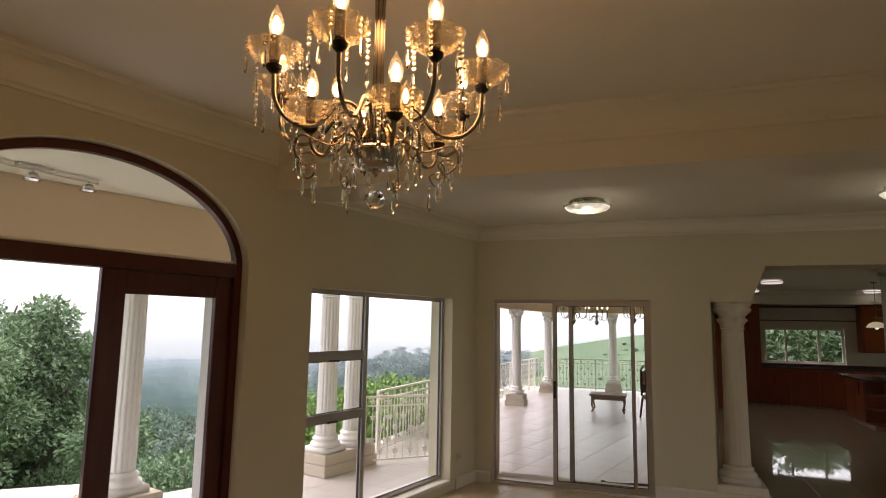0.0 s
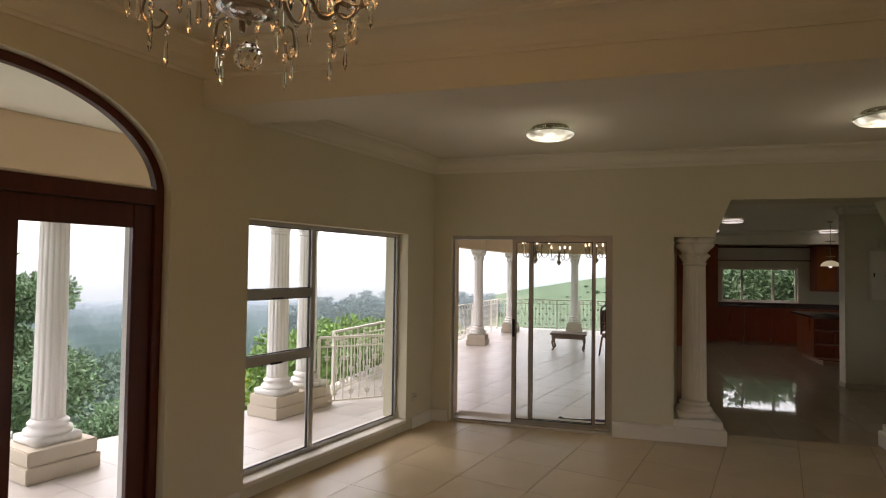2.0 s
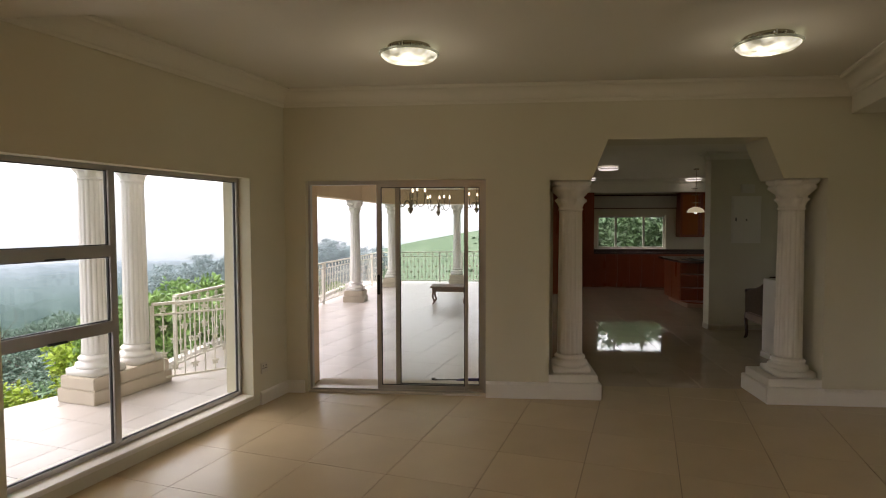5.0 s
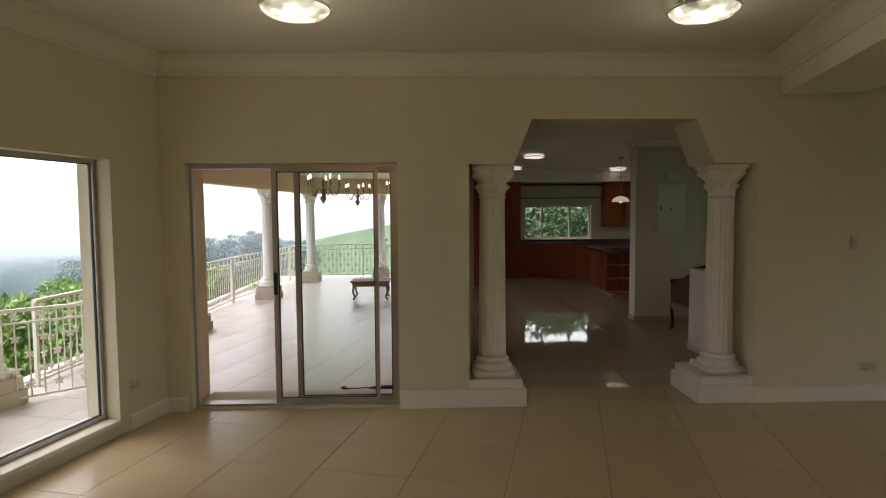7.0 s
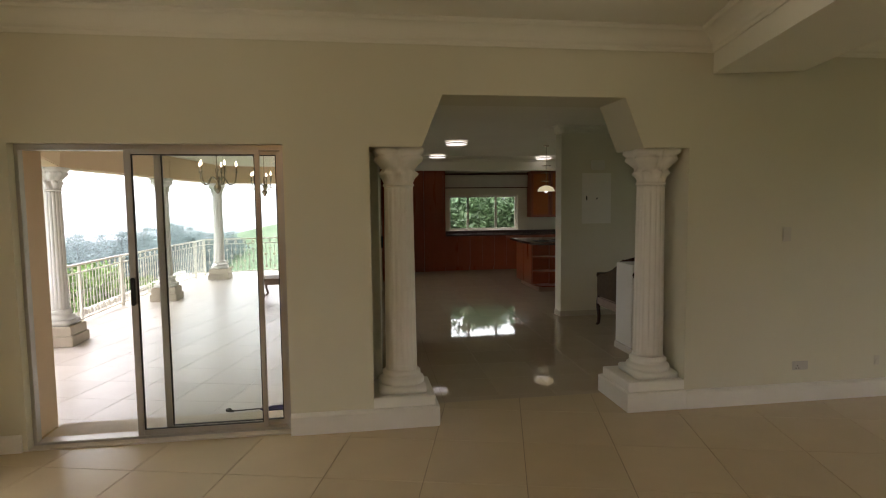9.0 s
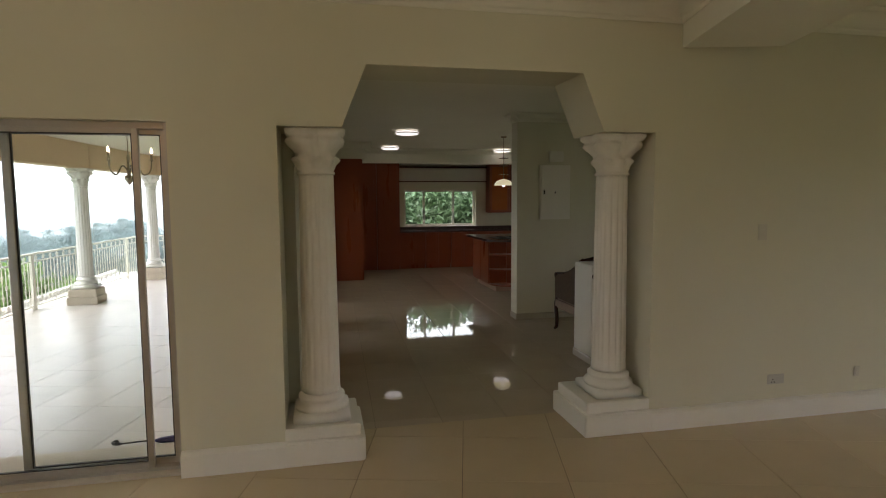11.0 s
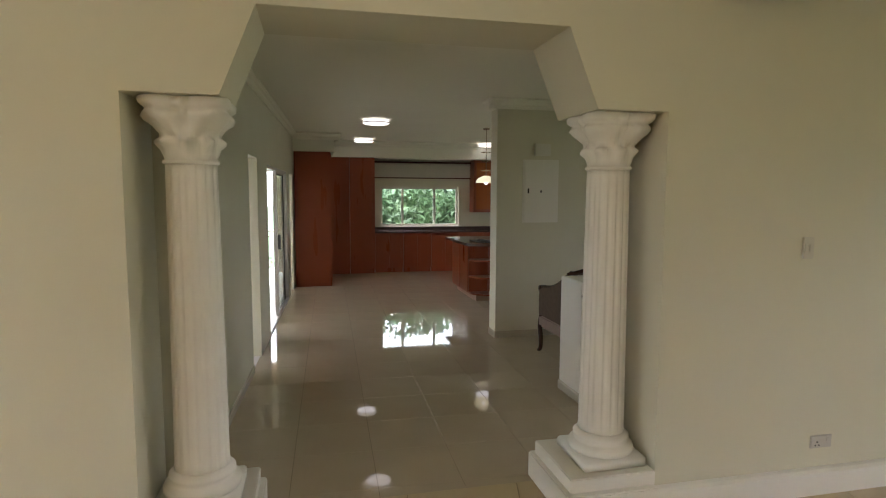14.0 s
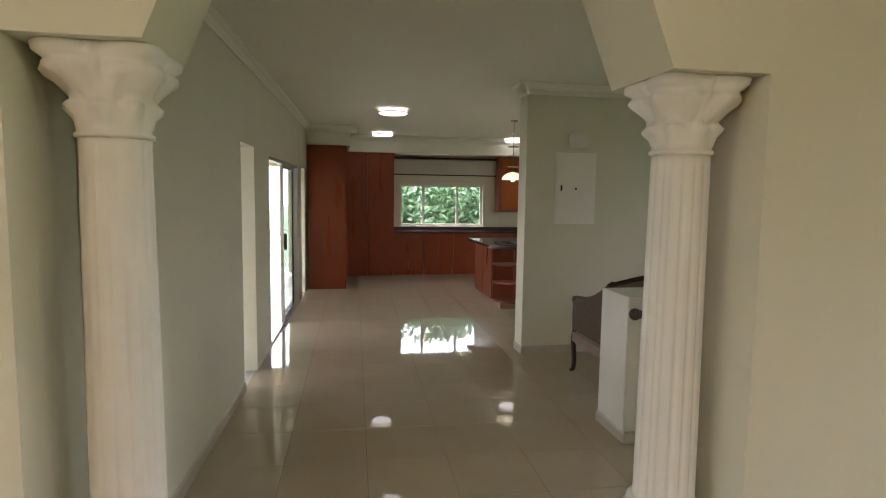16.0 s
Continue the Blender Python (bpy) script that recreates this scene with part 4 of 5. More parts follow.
for x in (0.0, 1.22):
    a_ = part("arm", prism([p for p in armp], x + 0.01, x + 0.07, "x"), UPH, st)
    part("arm_rail", tube(bmesh.new(), arc([(x + 0.04, 0.3, 0.68), (x + 0.04, 0.37, 0.7), (x + 0.04, 0.36, 0.75), (x + 0.04, 0.1, 0.79), (x + 0.04, -0.1, 0.86), (x + 0.04, -0.36, 1.01)]), 0.025, 8), DARKWOOD, a_, "carved dark wood arm rail", True)
    part("arm_scroll", lathe(bmesh.new(), [(0.004, 0), (0.036, 0.004), (0.04, 0.03), (0.036, 0.056), (0.004, 0.06)], 20), DARKWOOD, a_, "carved scroll end", True).matrix_local = pose(x + 0.01, 0.365, 0.735, 90, 0, 90)
    part("front_leg", tube(bmesh.new(), arc([(x + 0.04, 0.34, 0.46), (x + 0.03, 0.37, 0.32), (x + 0.03, 0.34, 0.16), (x + 0.03, 0.35, 0.05), (x + 0.03, 0.4, 0.012)]), 0.03, 8, 0.018), DARKWOOD, st, "", True)
    part("back_leg", tube(bmesh.new(), arc([(x + 0.04, -0.34, 1.0), (x + 0.04, -0.36, 0.45), (x + 0.04, -0.36, 0.015)]), 0.03, 8, 0.02), DARKWOOD, st, "", True)
back = [(0.0, 0.45)] + [(1.3 * i / 20, 0.98 + 0.1 * math.sin(math.pi * i / 20)) for i in range(21)] + [(1.3, 0.45)]
part("backrest", prism(back, -0.4, -0.33, "y"), UPH, st)
part("back_rail", tube(bmesh.new(), [(1.3 * i / 20, -0.365, 0.99 + 0.1 * math.sin(math.pi * i / 20)) for i in range(21)], 0.025, 8), DARKWOOD, st, "carved dark wood crest rail", True)

# ---- terrace ----
structure("porch_ceiling", prism([(-3.0, 0.3), (2.9, 0.3), (2.9, 2.4), (-3.0, 2.4)], 3.0, 3.1, "z"), CEIL, "white porch ceiling", "ceiling", MW @ pose(-1.5, 0, 0))
structure("porch_beam", bx(-5.2, 1.85, 2.46, 1.6, 2.2, 3.0, bevel=0.01), EXTW, "tan plastered porch beam on columns", "beam", MW)


def stone_plinth(m, w, d, h):
    ob = thing("column_plinth", m, "cream sandstone column plinth on the terrace", "plinth", "terrace plinths")
    part("course", bx(-w / 2, -d / 2, 0, w / 2, d / 2, h * 0.52, bevel=0.008), STONE, ob)
    part("cap_course", bx(-w / 2 + 0.02, -d / 2 + 0.02, h * 0.52, w / 2 - 0.02, d / 2 - 0.02, h, bevel=0.01), STONE, ob)
    return ob


def outdoor_column(m, height, r=0.15, label="white fluted outdoor column with leafy capital on a plinth"):
    return column("terrace_column", m, height, r, label, "terrace columns", WHITECOL, 0.3, 0.2, foot=r * 1.5)


PH = 0.26
MP = pose(-3.96, 7.27, ZT, rz=math.degrees(math.atan2(UY, UX)))
stone_plinth(MP, 0.98, 0.5, PH)
oc = outdoor_column(MP @ pose(-0.25, 0, PH), 2.46 - ZT - PH, 0.128)
copy_thing(oc, MP @ pose(0.25, 0, PH))
MF = pose(-4.86, 4.7, ZT, rz=math.degrees(math.atan2(UY, UX)))
stone_plinth(MF, 0.6, 0.6, PH)
copy_thing(oc, MF @ pose(0, 0, PH))
tcol = None
for x, y, w in ((-3.34, 10.85, 0.48), (-3.07, 14.2, 0.46), (-2.77, 17.15, 0.46), (-1.04, 18.1, 0.46)):
    stone_plinth(pose(x, y, ZT), w, w, 0.25)
    m = pose(x, y, ZT + 0.25)
    if tcol is None:
        tcol = outdoor_column(m, 2.2 - ZT - 0.25, 0.115)
    else:
        copy_thing(tcol, m)

RAIL = material("cream_painted_iron", (0.8, 0.78, 0.7), 0.5, scale=20, second=(0.7, 0.67, 0.57))
bar_bm = tube(bmesh.new(), [(0, 0, 0.06), (0, 0, 0.76)], 0.007, 6)
BARMESH = finish(bar_bm, "baluster", RAIL)
lf_bm = bmesh.new()
for k in range(5):
    t = radians(90 + 72 * k)
    u, w = Vector((math.cos(t), 0, math.sin(t))), Vector((-math.sin(t), 0, math.cos(t)))
    q = [Vector((0, 0, 0)), u * 0.024 + w * 0.013, u * 0.05, u * 0.024 - w * 0.013]
    v = [lf_bm.verts.new(c + Vector((0, -0.004, 0))) for c in q] + [lf_bm.verts.new(c + Vector((0, 0.004, 0))) for c in q]
    lf_bm.faces.new(v[:4]), lf_bm.faces.new(v[7:3:-1])
    for i in range(4):
        lf_bm.faces.new((v[i], v[(i + 1) % 4], v[4 + (i + 1) % 4], v[4 + i]))
LEAFMESH = finish(lf_bm, "leaf_motif", RAIL)


def railing(p, q, label="cream wrought iron terrace railing with leaf motifs"):
    d = Vector((q[0] - p[0], q[1] - p[1], 0))
    ob = thing("railing", Matrix.Translation((p[0], p[1], ZT)) @ pose(0, 0, 0, rz=math.degrees(math.atan2(d.y, d.x))), label, "railing", "terrace railings")
    L = d.length
    part("top_rail", bx(0, -0.03, 0.87, L, 0.03, 0.9, bevel=0.006), RAIL, ob)
    part("middle_rail", bx(0, -0.012, 0.755, L, 0.012, 0.775), RAIL, ob)
    part("bottom_rail", bx(0, -0.012, 0.05, L, 0.012, 0.07), RAIL, ob)
    n = max(2, round(L / 0.105))
    for i in range(n + 1):
        x = L * i / n
        if i in (0, n) or i % 17 == 0:
            part("post", bx(x - 0.02, -0.02, 0, x + 0.02, 0.02, 0.87, bevel=0.003), RAIL, ob)
        else:
            b_ = new("baluster", BARMESH)
            b_.parent, b_.location = ob, (x, 0, 0)
            for z in ((0.62, 0.32) if i % 2 else (0.47, 0.17)):
                l_ = new("leaf_motif", LEAFMESH)
                l_.parent, l_.location = b_, (0, 0, z)
            if i % 2:
                k_ = new("leaf_motif", LEAFMESH)
                k_.parent, k_.location = b_, (0, 0, 0.82)
    return ob


railing((-3.72, 7.52), (-2.9, 8.25))
railing((-3.85, 8.2), (-3.72, 10.4)), railing((-3.72, 10.45), (-3.66, 13.7)), railing((-3.66, 13.75), (-3.3, 17.9)), railing((-3.3, 17.95), (-0.95, 18.45)), railing((-0.9, 18.45), (1.0, 18.45))
structure("terrace_kerb", bx(-4.08, 8.1, ZT - 0.02, -3.95, 18.6, ZT + 0.06, bevel=0.01), WHITECOL, "white terrace edge kerb", "kerb")

# low carved table and armchair out on the terrace
tb = thing("low_table", pose(-0.95, 14.08, ZT), "weathered carved wooden low table on the terrace", "table")
TWOOD = material("weathered_teak", (0.2, 0.13, 0.09), 0.6, scale=5, second=(0.12, 0.075, 0.05), stretch=(1, 8, 8), fine=40)
part("top", bx(-0.4, -0.28, 0.35, 0.4, 0.28, 0.385, bevel=0.008), TWOOD, tb)
part("apron", bx(-0.36, -0.25, 0.27, 0.36, 0.25, 0.35, bevel=0.005), TWOOD, tb)
for x in (-0.33, 0.33):
    for y in (-0.22, 0.22):
        part("leg", tube(bmesh.new(), arc([(x, y, 0.28), (x * 1.05, y * 1.05, 0.17), (x * 0.96, y * 0.96, 0.06), (x * 1.06, y * 1.06, 0.01)]), 0.024, 8, 0.018), TWOOD, tb, "", True)
ac = thing("armchair", pose(0.1, 13.62, ZT, rz=75), "carved wooden armchair with padded seat on the terrace", "armchair")
part("seat", bx(-0.28, -0.27, 0.38, 0.28, 0.27, 0.47, bevel=0.02), SEATF, ac)
part("backrest", bx(-0.26, 0.24, 0.5, 0.26, 0.29, 0.95, bevel=0.02), SEATF, ac)
part("back_frame", tube(bmesh.new(), arc([(-0.28, 0.27, 0.45), (-0.29, 0.28, 0.85), (-0.2, 0.29, 1.0), (0, 0.29, 1.04), (0.2, 0.29, 1.0), (0.29, 0.28, 0.85), (0.28, 0.27, 0.45)]), 0.022, 8), REDWOOD, ac, "", True)
for s in (-1, 1):
    part("front_leg", tube(bmesh.new(), arc([(s * 0.27, -0.25, 0.4), (s * 0.29, -0.28, 0.25), (s * 0.26, -0.24, 0.08), (s * 0.28, -0.28, 0.012)]), 0.026, 8, 0.018), REDWOOD, ac, "", True)
    part("back_leg", tube(bmesh.new(), [(s * 0.26, 0.26, 0.4), (s * 0.26, 0.32, 0.0)], 0.024, 8, 0.018), REDWOOD, ac, "", True)
    part("arm", tube(bmesh.new(), arc([(s * 0.29, 0.26, 0.68), (s * 0.31, -0.05, 0.66), (s * 0.31, -0.22, 0.64), (s * 0.29, -0.2, 0.45)]), 0.02, 8), REDWOOD, ac, "", True)


def brass_chandelier(x, y):
    ob = thing("brass_chandelier", pose(x, y, 1.87), "lit brass candle chandelier under the terrace roof", "chandelier", "terrace chandeliers")
    part("stem", lathe(bmesh.new(), [(0.004, -0.02), (0.02, 0.0), (0.05, 0.05), (0.045, 0.08), (0.018, 0.1), (0.025, 0.16), (0.014, 0.2), (0.02, 0.3), (0.006, 0.34)], 16), BRASS, ob, "", True)
    part("chain", tube(bmesh.new(), [(0, 0, 0.33), (0, 0, 0.86)], 0.005, 6), BRASS, ob)
    for i in range(5):
        a = i * 2 * math.pi / 5 + 0.3
        u = Vector((math.cos(a), math.sin(a), 0))
        at = lambda d, h: u * d + Vector((0, 0, h))
        arm = part("arm", tube(bmesh.new(), arc([at(0.02, 0.16), at(0.08, 0.2), at(0.15, 0.1), at(0.22, 0.14), at(0.24, 0.26)]), 0.008, 6), BRASS, ob, "", True)
        part("candle_tube", lathe(bmesh.new(), [(0.025, 0.26), (0.025, 0.266), (0.013, 0.27), (0.013, 0.34)], 12, centre=(u.x * 0.24, u.y * 0.24)), BRASS, arm)
        part("bulb", lathe(bmesh.new(), [(0.008, 0.34), (0.016, 0.355), (0.014, 0.38), (0.003, 0.41)], 12, centre=(u.x * 0.24, u.y * 0.24)), BULBT, arm, "lit candle bulb", True)
    return ob


bc = brass_chandelier(-1.33, 10.8)
copy_thing(bc, pose(-1.13, 13.42, 1.86)), copy_thing(bc, pose(-0.35, 13.6, 1.92))

um = thing("folded_umbrella", pose(-0.36, 7.86, ZT, rz=6), "folded blue umbrella lying by the glass door", "umbrella")
BLUE = material("navy_umbrella_cloth", (0.05, 0.045, 0.14), 0.6, scale=20)
bm = bmesh.new()
pr = [(0.006, -0.02), (0.018, 0.02), (0.022, 0.12), (0.018, 0.3), (0.009, 0.36)]
lathe(bm, pr, 16, shape=lambda a, k: 1 + 0.2 * math.cos(5 * a))
bmesh.ops.transform(bm, matrix=pose(-0.02, 0, 0.023, 0, 90, 0), verts=bm.verts)
part("canopy", bm, BLUE, um, "", True)
part("shaft", tube(bmesh.new(), [(-0.25, 0, 0.03), (0.4, 0, 0.03)], 0.006, 6), BLACK, um)
part("handle", tube(bmesh.new(), arc([(-0.25, 0, 0.03), (-0.29, 0.01, 0.03), (-0.31, 0.04, 0.03), (-0.28, 0.06, 0.03)]), 0.011, 8), BLACK, um)

# spot track on the porch ceiling
tr = thing("spot_track", pose(-4.53, 3.35, 2.96, rz=80), "white ceiling spot track with three round spots", "spot track")
part("bar", bx(-0.5, -0.02, 0, 0.5, 0.02, 0.025, bevel=0.004), CHROME, tr)
part("mount", bx(-0.12, -0.05, 0.015, 0.12, 0.05, 0.04, bevel=0.004), WHITEP, tr)
for x in (-0.42, 0.0, 0.42):
    sp = part("spot", lathe(bmesh.new(), [(0.03, -0.02), (0.055, -0.05), (0.065, -0.075), (0.055, -0.07), (0.02, -0.03)], 20, centre=(x, 0)), CHROME, tr, "", True)
    part("arm", tube(bmesh.new(), [(x, 0, 0.0), (x, 0, -0.03)], 0.008, 6), CHROME, sp)

# ---- ground, plants and distance ----
GRASS = material("meadow_grass", (0.125, 0.185, 0.105), 0.9, scale=0.2, second=(0.06, 0.11, 0.055), fine=2.5, amount=0.9)


def ground_height(x, y):
    """The land falls away west of the terrace; a meadow dips and rises again to a ridge in the north."""
    d = max(0.0, -4.6 - x, y - 19.5)
    if d <= 0:
        return -1.6
    fall = -1.6 - 40 * (1 - math.exp(-d / 60.0))
    if y > 19.5:
        v = (y - 19.5) / 130.0
        crest = 2.2 + (0.13 * x if x < 0 else 0.02 * x)
        dip = -9.5 * math.sin(math.pi * min(v, 1.0)) ** 0.7
        hill = -1.6 + (crest + 1.6) * min(v, 1.0) + dip - 45 * max(0.0, v - 1.0)
        w = 1 / (1 + math.exp(-(x + 0.42 * (y - 12)) / (3 + 0.05 * y)))
        fall = fall * (1 - w) + max(hill, -33) * w
    return max(-60, fall) + 0.5 * noise.noise((x * 0.04, y * 0.04, 0)) * min(1, d / 8)


bm = bmesh.new()
N = 110
grid = []
for i in range(N + 1):
    row = []
    for j in range(N + 1):
        a, b = 2 * i / N - 1, 2 * j / N - 1
        x, y = 700 * math.copysign(abs(a) ** 2.6, a), 700 * math.copysign(abs(b) ** 2.6, b) + 12
        row.append(bm.verts.new((x, y, ground_height(x, y))))
    grid.append(row)
for i in range(N):
    for j in range(N):
        bm.faces.new((grid[i][j], grid[i + 1][j], grid[i + 1][j + 1], grid[i][j + 1]))
structure("ground", bm, GRASS, "green sloping hillside below the house", "ground", smooth=True)

# far ridges and cloud, with mist painted into their colours
CLOUD = glowing("cloud_and_horizon_haze", (0.93, 0.95, 0.97), 0.22)


# woods with distance haze put into base colour and a faint glow
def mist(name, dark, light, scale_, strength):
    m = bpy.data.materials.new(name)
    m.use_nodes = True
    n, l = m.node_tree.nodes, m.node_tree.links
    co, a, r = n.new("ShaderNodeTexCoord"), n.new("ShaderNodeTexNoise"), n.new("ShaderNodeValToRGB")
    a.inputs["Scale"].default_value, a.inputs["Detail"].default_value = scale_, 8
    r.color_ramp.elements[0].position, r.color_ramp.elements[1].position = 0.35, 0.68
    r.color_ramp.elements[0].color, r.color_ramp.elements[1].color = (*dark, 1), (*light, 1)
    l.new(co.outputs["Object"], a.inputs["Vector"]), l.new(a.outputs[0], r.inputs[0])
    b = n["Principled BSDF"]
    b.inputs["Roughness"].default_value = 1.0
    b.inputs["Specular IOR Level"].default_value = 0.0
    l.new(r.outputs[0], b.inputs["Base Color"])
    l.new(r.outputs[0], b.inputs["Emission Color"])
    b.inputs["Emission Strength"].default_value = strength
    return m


def ridge(name, radius, top, rough, mat_, a0, a1, low=-90, seed=0.0, slope=0.35):
    """A far wooded ridge: a leaning band with an uneven crest, round the house from bearing a0 to a1 (degrees west of north)."""
    bm = bmesh.new()
    prev = None
    n = 420
    for i in range(n + 1):
        a = radians(a0 + (a1 - a0) * i / n)
        s = radius * (a1 - a0) * math.pi / 180 * i / n
        crest = top + rough * (0.6 * noise.noise((s / radius * 7, seed, 0)) + 0.9 * noise.noise((s / 14, seed, 1)) + 1.2 * abs(noise.noise((s / 4.5, seed, 2))))
        d = Vector((-math.sin(a), math.cos(a), 0))
        col = []
        for k in range(5):
            z = crest + (low - crest) * (k / 4) ** 1.5
            col.append(bm.verts.new(d * (radius + slope * (z - crest)) + Vector((0, 0, z))))
        if prev:
            for k in range(4):
                bm.faces.new((prev[k], col[k], col[k + 1], prev[k + 1]))
        prev = col
    return tagged(structure(name, bm, mat_, "distant backdrop band with painted haze", "backdrop"), kind="structure")


# glowing sky wall: horizon haze is graded into its colour by height
cn, cl = CLOUD.node_tree.nodes, CLOUD.node_tree.links
co_, sep, ramp_ = cn.new("ShaderNodeTexCoord"), cn.new("ShaderNodeSeparateXYZ"), cn.new("ShaderNodeMapRange")
tone = cn.new("ShaderNodeValToRGB")
ramp_.interpolation_type = "SMOOTHSTEP"
ramp_.inputs["From Min"].default_value, ramp_.inputs["From Max"].default_value = -48, 70
tone.color_ramp.elements[0].color, tone.color_ramp.elements[1].color = (0.36, 0.395, 0.42, 1), (0.93, 0.95, 0.97, 1)
cl.new(co_.outputs["Object"], sep.inputs[0]), cl.new(sep.outputs["Z"], ramp_.inputs["Value"]), cl.new(ramp_.outputs[0], tone.inputs[0])
for socket in ("Base Color", "Emission Color"):
    cl.new(tone.outputs[0], cn["Principled BSDF"].inputs[socket])
ridge("backdrop_cloud", 640, 330, 0, CLOUD, -180, 180, -120, 0.0, 0.0)
# wooded valley, fold behind fold: distance, height of the crest, roughness, haze-painted dark and light tone, glow
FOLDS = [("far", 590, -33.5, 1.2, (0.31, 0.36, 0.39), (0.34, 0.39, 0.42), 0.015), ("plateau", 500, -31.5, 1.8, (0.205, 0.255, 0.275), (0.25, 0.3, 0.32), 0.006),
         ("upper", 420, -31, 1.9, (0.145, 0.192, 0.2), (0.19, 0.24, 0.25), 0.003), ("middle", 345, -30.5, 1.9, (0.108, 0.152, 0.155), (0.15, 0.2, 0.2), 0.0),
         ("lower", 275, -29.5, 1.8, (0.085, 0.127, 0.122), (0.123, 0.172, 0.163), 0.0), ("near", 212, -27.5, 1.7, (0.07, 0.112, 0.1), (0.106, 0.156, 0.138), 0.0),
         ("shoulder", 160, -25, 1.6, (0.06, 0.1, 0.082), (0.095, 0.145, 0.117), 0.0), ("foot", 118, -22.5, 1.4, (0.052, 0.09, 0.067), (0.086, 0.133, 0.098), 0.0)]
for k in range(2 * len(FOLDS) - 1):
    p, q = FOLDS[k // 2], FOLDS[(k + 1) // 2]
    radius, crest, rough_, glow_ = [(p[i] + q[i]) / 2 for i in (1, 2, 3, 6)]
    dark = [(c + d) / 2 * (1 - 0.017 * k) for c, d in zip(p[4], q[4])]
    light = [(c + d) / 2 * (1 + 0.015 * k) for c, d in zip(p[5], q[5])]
    ridge("backdrop_ridge_" + p[0] + ("_fold" if k % 2 else ""), radius, crest, rough_, mist(p[0] + "_haze_toned_woods", dark, light, 14.0 / radius, glow_), 5, 135, -110, 3.1 + 2.3 * k, 0.9)


# trees
def leaf_material(name, base, second):
    m = material(name, base, 0.6, second=second, scale=0.7, fine=6, amount=1.0)
    n, l = m.node_tree.nodes, m.node_tree.links
    g, hs, mr = n.new("ShaderNodeNewGeometry"), n.new("ShaderNodeHueSaturation"), n.new("ShaderNodeMapRange")
    mr.inputs["To Min"].default_value, mr.inputs["To Max"].default_value = 0.6, 1.45
    b = n["Principled BSDF"]
    src = b.inputs["Base Color"].links[0].from_socket
    l.new(g.outputs["Random Per Island"], mr.inputs["Value"]), l.new(mr.outputs[0], hs.inputs["Value"])
    l.new(src, hs.inputs["Color"]), l.new(hs.outputs[0], b.inputs["Base Color"])
    return m


LEAF = leaf_material("broad_leaf", (0.18, 0.29, 0.15), (0.1, 0.18, 0.09))
LEAFY = leaf_material("lime_leaf", (0.36, 0.46, 0.06), (0.22, 0.34, 0.045))
LEAFK = leaf_material("glossy_garden_leaf", (0.125, 0.215, 0.095), (0.04, 0.085, 0.04))
# valley foliage: distance haze is put into this duller, bluer green
HAZY = leaf_material("haze_toned_woodland_leaf", (0.14, 0.21, 0.15), (0.1, 0.16, 0.12))
LEAFV = leaf_material("vine_leaf", (0.25, 0.39, 0.12), (0.14, 0.26, 0.08))
# far foliage: haze painted in as a pale grey-green tone
PINE = leaf_material("haze_toned_pine_needles", (0.25, 0.32, 0.32), (0.2, 0.26, 0.26))
LEAFB = leaf_material("dark_bush_leaf", (0.115, 0.18, 0.1), (0.075, 0.13, 0.075))
BARK = material("grey_brown_bark", (0.12, 0.095, 0.07), 0.9, scale=12, second=(0.06, 0.048, 0.036), stretch=(4, 4, 0.8), bump=0.6)
rng = np.random.default_rng(7)


def leaves(clumps, count, size, slim=0.55):
    """Folded leaves strewn through ellipsoid clumps (x, y, z, r, rz), more of them towards the skin."""
    vol = np.array([c[3] ** 2 for c in clumps])
    pick = rng.choice(len(clumps), count, p=vol / vol.sum())
    c = np.array(clumps)[pick]
    d = rng.normal(size=(count, 3))
    d /= np.linalg.norm(d, axis=1)[:, None]
    p = c[:, :3] + d * (rng.random(count) ** 0.4)[:, None] * np.c_[c[:, 3], c[:, 3], c[:, 4]]
    a = rng.normal(size=(count, 3)) + d * 0.8
    a /= np.linalg.norm(a, axis=1)[:, None]
    b = np.cross(a, rng.normal(size=(count, 3)))
    b /= np.linalg.norm(b, axis=1)[:, None]
    s = (size * (0.6 + 0.8 * rng.random(count)))[:, None]
    n = np.cross(a, b)
    v = np.stack([p, p + a * s * 0.5 + b * s * slim * 0.5 + n * s * 0.12, p + a * s, p + a * s * 0.5 - b * s * slim * 0.5 + n * s * 0.12], 1).reshape(-1, 3)
    f = np.arange(count * 4).reshape(-1, 4)
    me = bpy.data.meshes.new("crown")
    me.from_pydata(v.tolist(), [], f.tolist())
    return me


